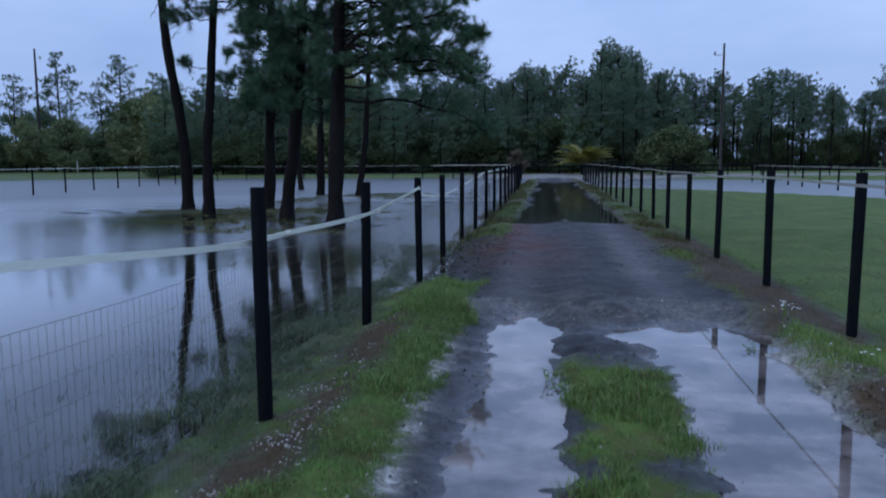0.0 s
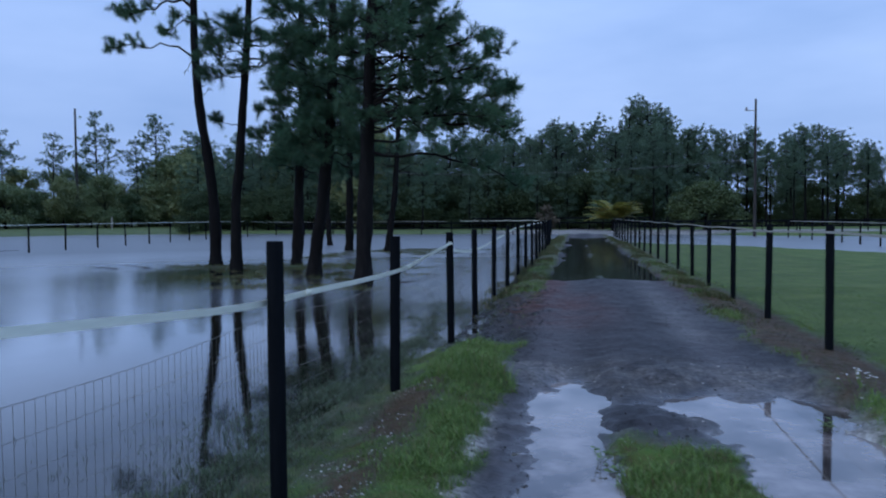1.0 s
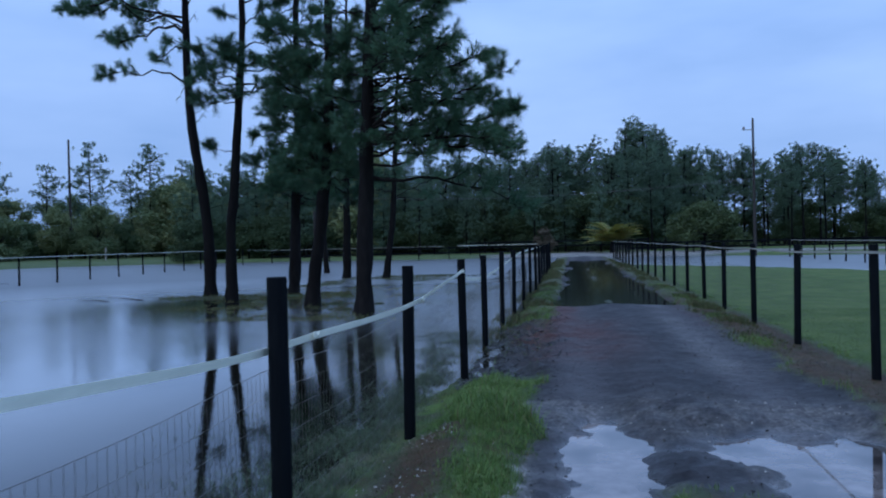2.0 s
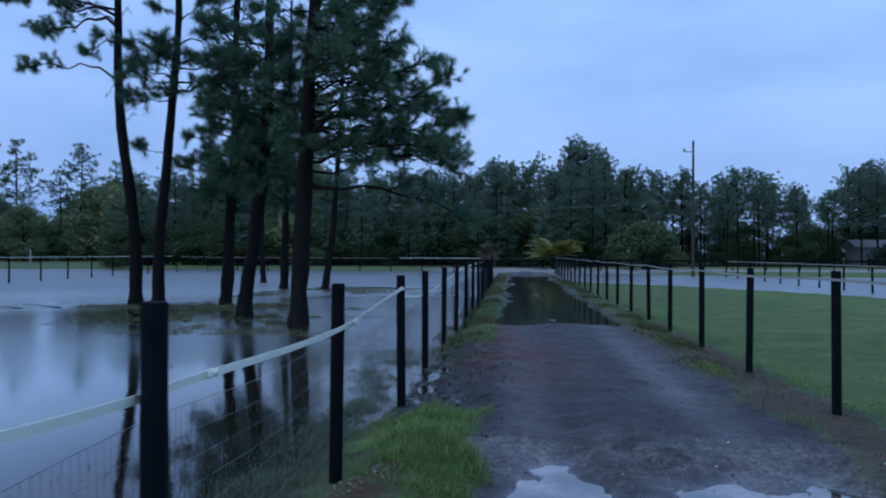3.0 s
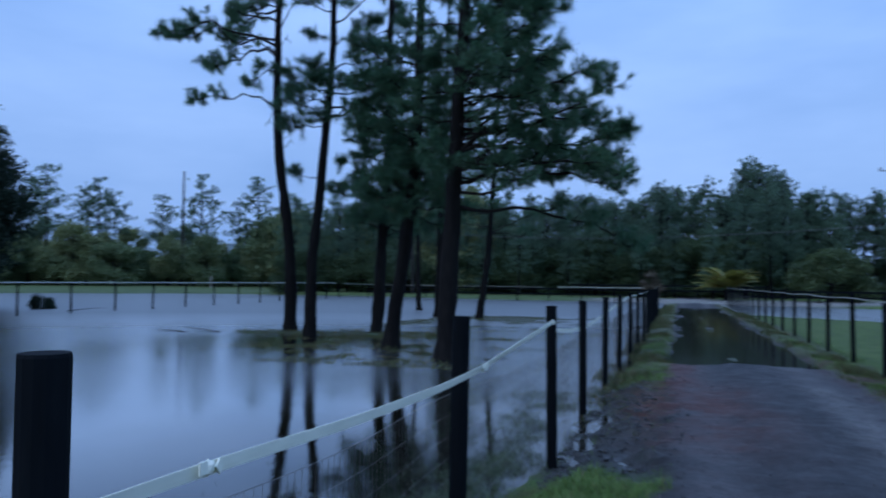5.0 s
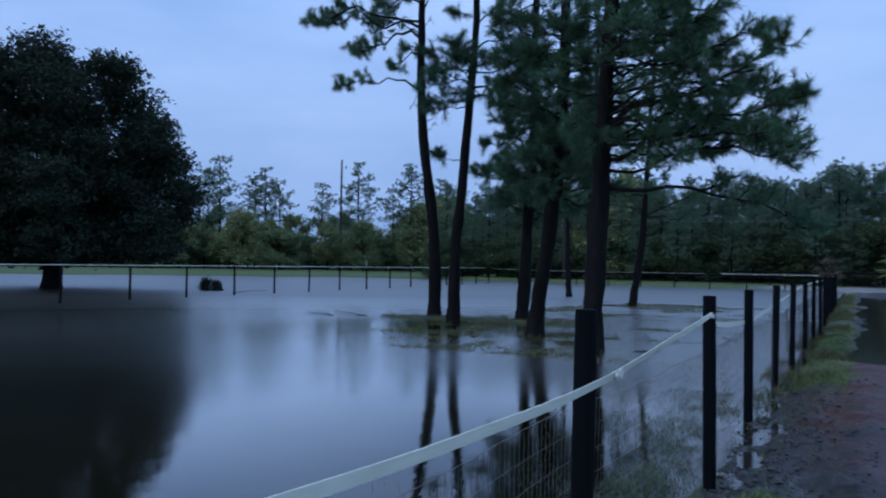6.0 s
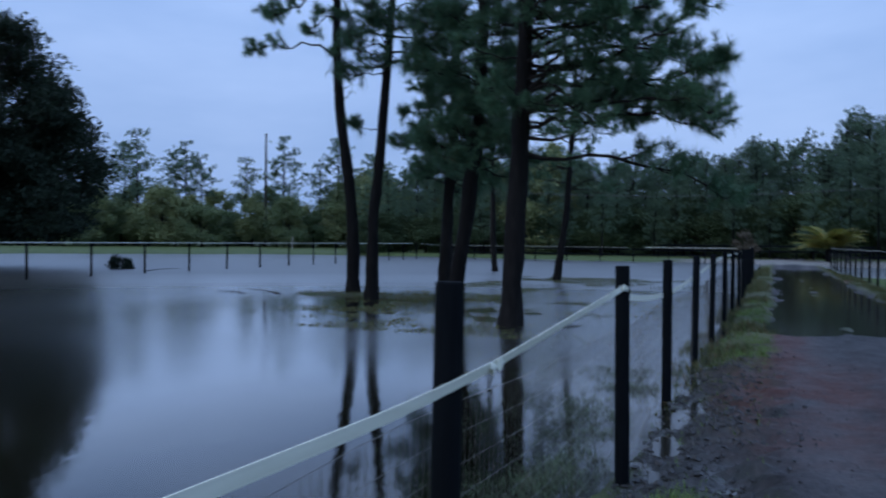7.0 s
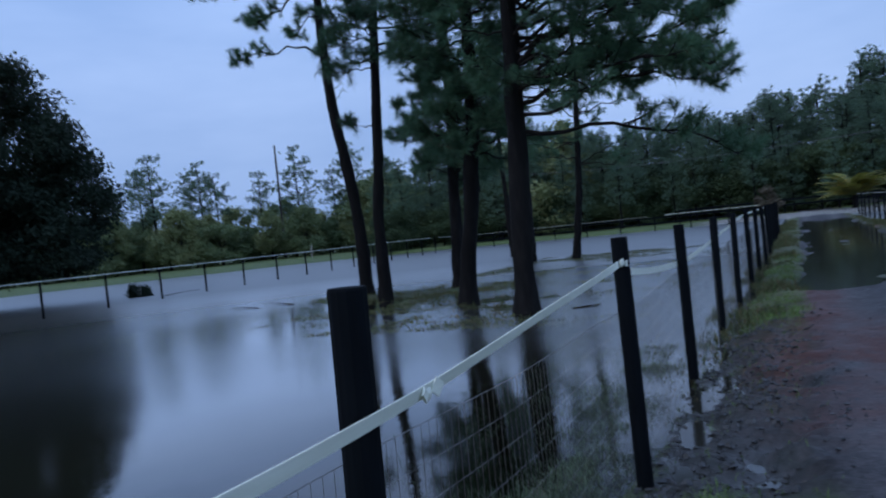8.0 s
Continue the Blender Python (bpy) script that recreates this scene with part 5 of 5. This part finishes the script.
# ---- small things by the drive ----
def grass_patch(name, label, x, y, keep, hgt, width, seed, mat=M_BLADE, lean=0.45, afloat=False):
    """Blades at the given points where keep is true; two triangles each, bent over."""
    r = np.random.default_rng(seed)
    x, y, hgt = x[keep], y[keep], np.broadcast_to(hgt, keep.shape)[keep]
    n = len(x)
    z = np.full(n, WATER - 0.012) if afloat else height(x, y) - 0.01
    p = np.stack([x, y, z], -1)
    a = r.uniform(0, 2 * np.pi, n)
    side = np.stack([np.cos(a), np.sin(a), 0 * a], -1)
    out = np.stack([-np.sin(a), np.cos(a), 0 * a], -1) * (r.uniform(0, 1, n) * lean)[:, None] + r.normal(size=(n, 3)) * 0.12
    hh = (hgt * r.uniform(0.45, 1.15, n))[:, None]
    mid = p + np.array([0, 0, 0.6]) * hh + out * hh * 0.35
    tip = p + np.array([0, 0, 0.92]) * hh + out * hh * 1.0
    w = side * width * r.uniform(0.7, 1.3, n)[:, None] / 2
    v = np.stack([p - w, p + w, mid + w * 0.8, mid - w * 0.8, tip + w * 0.1, tip - w * 0.1], 1).reshape(-1, 3)
    k = np.arange(n)[:, None] * 6
    f = np.concatenate([k + np.array([0, 1, 2, 3]), k + np.array([3, 2, 4, 5])], 1).reshape(-1, 4)
    ob = part(name, quick_mesh(name, v, f), mat)
    return tagged(ob, label, "grass", kind="stuff")


def scatter(n, x0, x1, y0, y1, seed, power=1.0):
    r = np.random.default_rng(seed)
    return r.uniform(x0, x1, n), y0 + (y1 - y0) * r.uniform(0, 1, n) ** power, r.uniform(0, 1, n)


x, y, u = scatter(230000, -1.75, -0.1, 1.2, 24, 1, 1.8)
g = cover(x, y)[0]
clump = smooth(-0.2, 0.25, fbm(x * 2.2, y * 2.2 + 50))
fine_clump = smooth(-0.15, 0.2, fbm(x * 9, y * 9 + 20, 2))
lush = np.exp(-((y - 7.2) / 1.1) ** 2) * smooth(-1.1, -0.8, x)
by_posts = 0.3 + 0.7 * smooth(0.05, 0.3, np.abs(x + 1.15))
hh = (0.03 + 0.05 * clump * (0.4 + 0.6 * fine_clump) + 0.075 * lush) * by_posts
grass_patch("verge_grass", "lush uneven wet grass on the drive's verge", x, y, (u < g * (0.25 + 0.75 * clump) * (0.35 + 0.65 * fine_clump) * smooth(-1.5, -1.05, x + 0.4 * fbm(x * 3, y * 3))) & (height(x, y) > WATER - 0.035), hh, 0.005, 2, lean=1.0)
x, y, u = scatter(70000, 0.3, 1.45, 1.5, 6.4, 3, 1.0)
g = cover(x, y)[0]
clump, fine_clump = smooth(-0.2, 0.25, fbm(x * 3 + 7, y * 3)), smooth(-0.15, 0.2, fbm(x * 9, y * 9 + 20, 2))
grass_patch("drive_grass", "grass growing on the crown between the ruts", x, y, (u < g * (0.15 + 0.85 * clump) * (0.3 + 0.7 * fine_clump)) & (height(x, y) > WATER - 0.03), 0.035 + 0.05 * clump, 0.0055, 4, lean=0.9)
x, y, u = scatter(90000, 1.95, 3.1, 1.5, 24, 5, 1.7)
g = cover(x, y)[0]
clump, fine_clump = smooth(-0.15, 0.25, fbm(x * 2.5 + 3, y * 2.5 + 8)), smooth(-0.15, 0.2, fbm(x * 9, y * 9 + 20, 2))
hh = 0.03 + 0.06 * clump
tuft_r = np.exp(-(((x - 2.25) / 0.16) ** 2 + ((y - 11.0) / 0.45) ** 2))
grass_patch("verge_grass", "short grass and weeds under the lawn fence", x, y, (u < np.maximum(g * (0.15 + 0.85 * clump) * (0.35 + 0.65 * fine_clump), tuft_r)) & (height(x, y) > WATER - 0.02), hh * (0.4 + 0.6 * smooth(0.05, 0.3, np.abs(x - 2.82))) + 0.06 * tuft_r, 0.005, 6, lean=0.9)
x, y, u = scatter(75000, 2.95, 7.5, 4.5, 16, 7, 1.3)
grass_patch("lawn_grass", "short mown wet lawn", x, y, height(x, y) > WATER - 0.01, 0.024, 0.007, 8, M_LAWNBLADE, 0.9)
x, y, u = scatter(120000, -1.75, -0.1, 2.2, 8.5, 41, 1.0)
g = cover(x, y)[0]
clump, fine_clump = smooth(-0.2, 0.25, fbm(x * 2.2, y * 2.2 + 50)), smooth(-0.15, 0.2, fbm(x * 9, y * 9 + 20, 2))
grass_patch("verge_grass", "fine wet grass matted on the drive's verge", x, y, (u < g * (0.45 + 0.4 * fine_clump) * smooth(-1.5, -1.05, x + 0.4 * fbm(x * 3, y * 3))) & (height(x, y) > WATER - 0.035), (0.028 + 0.035 * clump) * (0.4 + 0.6 * smooth(0.05, 0.3, np.abs(x + 1.15))), 0.004, 42, lean=1.3)
x, y, u = scatter(40000, -1.4, -0.3, 2.2, 9.0, 43, 1.1)
c = cover(x, y)
grass_patch("fallen_needles", "brown fallen pine needles on the verge", x, y, u < 0.9 * c[1] + 0.10, 0.022, 0.004, 44, M_STRAWBLADE, 3.5)
x, y, u = scatter(40000, 2.0, 3.0, 3.5, 16.0, 45, 1.4)
c = cover(x, y)
grass_patch("fallen_needles", "brown fallen pine needles under the lawn fence", x, y, (u < 0.9 * c[1] + 0.12) & (height(x, y) > WATER), 0.022, 0.0045, 46, M_STRAWBLADE, 3.5)
# sprigs of drowned grass at the fence line and round the trunks
x, y, u = scatter(150000, -2.6, -1.0, 1.2, 12, 9, 1.3)
patchy = smooth(-0.22, 0.2, fbm(x * 2.6, y * 2.6) + 0.5 * fbm(x * 9, y * 9, 2))
grass_patch("drowned_grass", "dull wet grass sloping into the flood water", x, y, (u < 0.85 * (0.25 + 0.75 * patchy) * (1 - smooth(-1.25, -1.0, x)) * np.exp(-(-1.7 - np.clip(x, -9, -1.7)) / 0.4)) & (height(x, y) > WATER - 0.2), (0.045 + 0.05 * patchy) * (0.3 + 0.7 * smooth(0.05, 0.35, np.abs(x + 1.15))), 0.004, 10, M_DARKBLADE, 1.2)
x, y, u = scatter(180000, -4.6, -1.5, 1.2, 13, 53, 1.1)
patchy = smooth(-0.2, 0.2, fbm(x * 2.0 + 8, y * 2.0 + 1) + 0.4 * fbm(x * 7, y * 7, 2))
grass_patch("drowned_grass", "fine grass tips breaking the shallow flood water", x, y, u < 0.7 * (0.15 + 0.85 * patchy) * np.exp(-(-1.7 - x) / 0.42) * (x > -3.3), 0.045, 0.0032, 54, M_DARKBLADE, 1.6, True)
x, y, u = scatter(160000, -9.5, -2.2, 14.8, 34, 47)
patchy = smooth(-0.02, 0.18, fbm(x * 0.9 + 3, y * 0.8 + 6) + 0.3 * fbm(x * 4, y * 4)) * (1 - 0.75 * smooth(-5.0, -3.0, x))
grass_patch("drowned_grass", "mats of drowned olive grass afloat among the pines", x, y, u < 0.55 * patchy, 0.045, 0.014, 48, M_RANK, 2.2, True)
for x0, x1, sd, lab in ((-1.4, -0.05, 49, "rank olive grass along the fence beside the drive"), (1.8, 2.75, 50, "rank olive grass along the lawn fence")):
    x, y, u = scatter(42000, x0, x1, 10, 50, sd, 1.5)
    patchy = smooth(-0.2, 0.2, fbm(x * 1.6 + 3, y * 0.8 + 6))
    grass_patch("verge_grass", lab, x, y, (u < (0.2 + 0.8 * patchy) * smooth(9.5, 15, y) * np.where(x < 1, 1 - smooth(-0.75, -0.35, x + 0.9 * fbm(x * 2, y * 1.2)), smooth(2.0, 2.4, x + 0.9 * fbm(x * 2, y * 1.2)))) & (height(x, y) > WATER - 0.03), 0.04 + 0.10 * patchy * smooth(10, 16, y), 0.009, sd + 10, M_RANK, 1.0)
x, y, u = scatter(60000, -13.8, -3.0, 15.5, 26, 11)
grass_patch("drowned_grass", "weeds and straw on the mounds round the pines", x, y, (height(x, y) > WATER - 0.03) & (u < 0.6), 0.09, 0.010, 12, M_RANK, 1.2)


def stones(name, label, x, y, size, seed, mat):
    """Small angular stones pressed into the ground."""
    r = np.random.default_rng(seed)
    n = len(x)
    z = height(x, y) + size * 0.12
    base = np.array([(1, 0, 0), (0, 1, 0), (-1, 0, 0), (0, -1, 0), (0, 0, 0.8), (0, 0, -0.6)])
    v = np.stack([x, y, z], -1)[:, None] + base[None] * (size[:, None] * r.uniform(0.6, 1.2, (n, 6)))[..., None]
    v = v + r.normal(size=v.shape) * size[:, None, None] * 0.2
    tri = np.array([(0, 1, 4), (1, 2, 4), (2, 3, 4), (3, 0, 4), (1, 0, 5), (2, 1, 5), (3, 2, 5), (0, 3, 5)])
    f = (np.arange(n)[:, None, None] * 6 + tri[None]).reshape(-1, 3)
    ob = part(name, quick_mesh(name, v.reshape(-1, 3), f), mat)
    return tagged(ob, label, "gravel", kind="stuff")


x, y, u = scatter(5000, -0.9, 2.5, 2.0, 14, 13, 1.4)
g = cover(x, y)[0]
ok = (u > g * 1.2) & (height(x, y) > WATER - 0.01)
stones("loose_gravel", "loose dark wet gravel on the drive", x[ok], y[ok], 0.004 + 0.010 * u[ok] ** 4, 14, M_STONE)
x, y, u = scatter(26000, -1.3, 2.6, 2.0, 9, 15, 1.3)
c = cover(x, y)
near_edge = np.maximum(c[2] * (y < 7.5) * 0.35, 0.85 * c[1] * (x < 0) * (y < 8) * smooth(-0.1, 0.15, fbm(x * 3, y * 3 + 4)))
ok = (u < near_edge) & (height(x, y) > WATER - 0.02)
stones("shell_gravel", "pale broken shell along the drive's edges", x[ok], y[ok], 0.003 + 0.010 * np.random.default_rng(16).random(int(ok.sum())) ** 2, 17, M_SHELL)
x, y, u = scatter(15000, -1.15, 0.5, 7.4, 14.5, 18, 1.2)
ok = (u > cover(x, y)[0] + smooth(-0.95, -0.05, x + 0.5 * fbm(x * 2, y * 2))) & (height(x, y) > WATER - 0.01)
stones("wet_rubble", "dark wet rubble beside the fence line", x[ok], y[ok], 0.005 + 0.02 * np.random.default_rng(19).random(int(ok.sum())) ** 3, 20, M_STONE)


def weed(x, y, seed, hgt=0.16, leaves=12):
    r = np.random.default_rng(seed)
    root = tagged(new("weed"), "small broad-leaved weed standing in the puddle", "weed", group="weeds")
    root.location = (x, y, min(ground_z(x, y), WATER))
    for k in range(4):
        st = limb((0, 0, 0), r.uniform(0, 6.28), hgt * r.uniform(0.7, 1.1), r.uniform(40, 80), -20, r, 5, 0.1)
        stem = part("stem", quick_mesh("stem", *tube_arrays(st, np.linspace(0.003, 0.0015, 5), 4)), M_BLADE, root)
        for j in range(leaves // 4):
            p = st[4 - j]
            a, ln = r.uniform(0, 6.28), r.uniform(0.03, 0.05)
            d, w = np.array([math.cos(a), math.sin(a), 0.25]) * ln, np.array([-math.sin(a), math.cos(a), 0]) * ln * 0.35
            v = [p, p + d * 0.4 + w, p + d + (0, 0, -0.006), p + d * 0.4 - w]
            part("leaf", quick_mesh("leaf", v, [(0, 1, 2, 3)]), M_BLADE, stem)
    return root


weed(0.40, 5.05, 1, 0.17)
weed(0.47, 4.85, 2, 0.11)
weed(1.95, 6.0, 3, 0.10)


def flowers(x, y, n, seed):
    r = np.random.default_rng(seed)
    root = tagged(new("flower_clump"), "clump of small white wildflowers in the verge", "flowers", group="wildflowers")
    root.location = (x, y, ground_z(x, y))
    for k in range(n):
        px, py = r.normal() * 0.09, r.normal() * 0.07
        top = np.array([px, py, r.uniform(0.06, 0.13)])
        stem = part("stem", quick_mesh("stem", *tube_arrays([np.array([px * 0.6, py * 0.6, -0.02]), top], 0.0018, 3)), M_BLADE, root)
        v, f = [top + (0, 0, 0.004)], []
        for j in range(12):
            a = j * 2 * np.pi / 12
            rr = 0.014 if j % 2 else 0.006
            v.append(top + np.array([math.cos(a) * rr, math.sin(a) * rr, 0.002 * (j % 2)]))
        f = [(0, 1 + j, 1 + (j + 1) % 12) for j in range(12)]
        part("blossom", quick_mesh("blossom", v, f), M_PETAL, stem)


flowers(2.42, 6.75, 16, 1)
flowers(2.5, 5.3, 5, 2)


for sx, sy, sh in ((-27.2, 29.7, 0.46), (-26.75, 29.95, 0.36)):
    broadleaf("swamp_shrub", "small dark leafy shrub standing in flood water", "shrub", sx, sy, sh + 0.35, sh * 0.5, 0.03, int(sh * 100), M_OAK, 0.14, 16, 8, 14, 0.08, 0.045, "swamp shrubs", 5, -0.3)


def stick(x, y, ln, az, seed):
    r = np.random.default_rng(seed)
    st = limb((0, 0, 0), radians(az), ln, 4, -6, r, 7, 0.1)
    ob = part("floating_stick", quick_mesh("floating_stick", *tube_arrays(st, np.linspace(0.018, 0.005, 7), 5)), M_TWIG)
    ob.location = (x, y, WATER)
    tagged(ob, "thin dead branch floating on the flood water", "stick", group="floating sticks")


for q in ((-11.8, 20.6, 1.6, -80, 1), (-12.6, 20.2, 1.1, -70, 2), (-3.6, 16.6, 0.5, 60, 3), (-24.5, 28.6, 2.2, 20, 5), (-6.9, 17.2, 1.0, -50, 6)):
    stick(*q)

stake_bm = bmesh.new()
bmesh.ops.create_cube(stake_bm, size=1, matrix=Matrix.Translation((0, 0, 0.7)) @ Matrix.Diagonal((0.13, 0.08, 1.3, 1)))
bmesh.ops.bevel(stake_bm, geom=list(stake_bm.edges), offset=0.02, segments=1, affect="EDGES")
stake = part("marker_stake", bm_mesh("marker_stake", stake_bm), M_SHELL)
stake.location = (-46.5, 71.0, ground_z(-46.5, 71.0))
tagged(stake, "pale upright marker stake before the far woods", "stake")
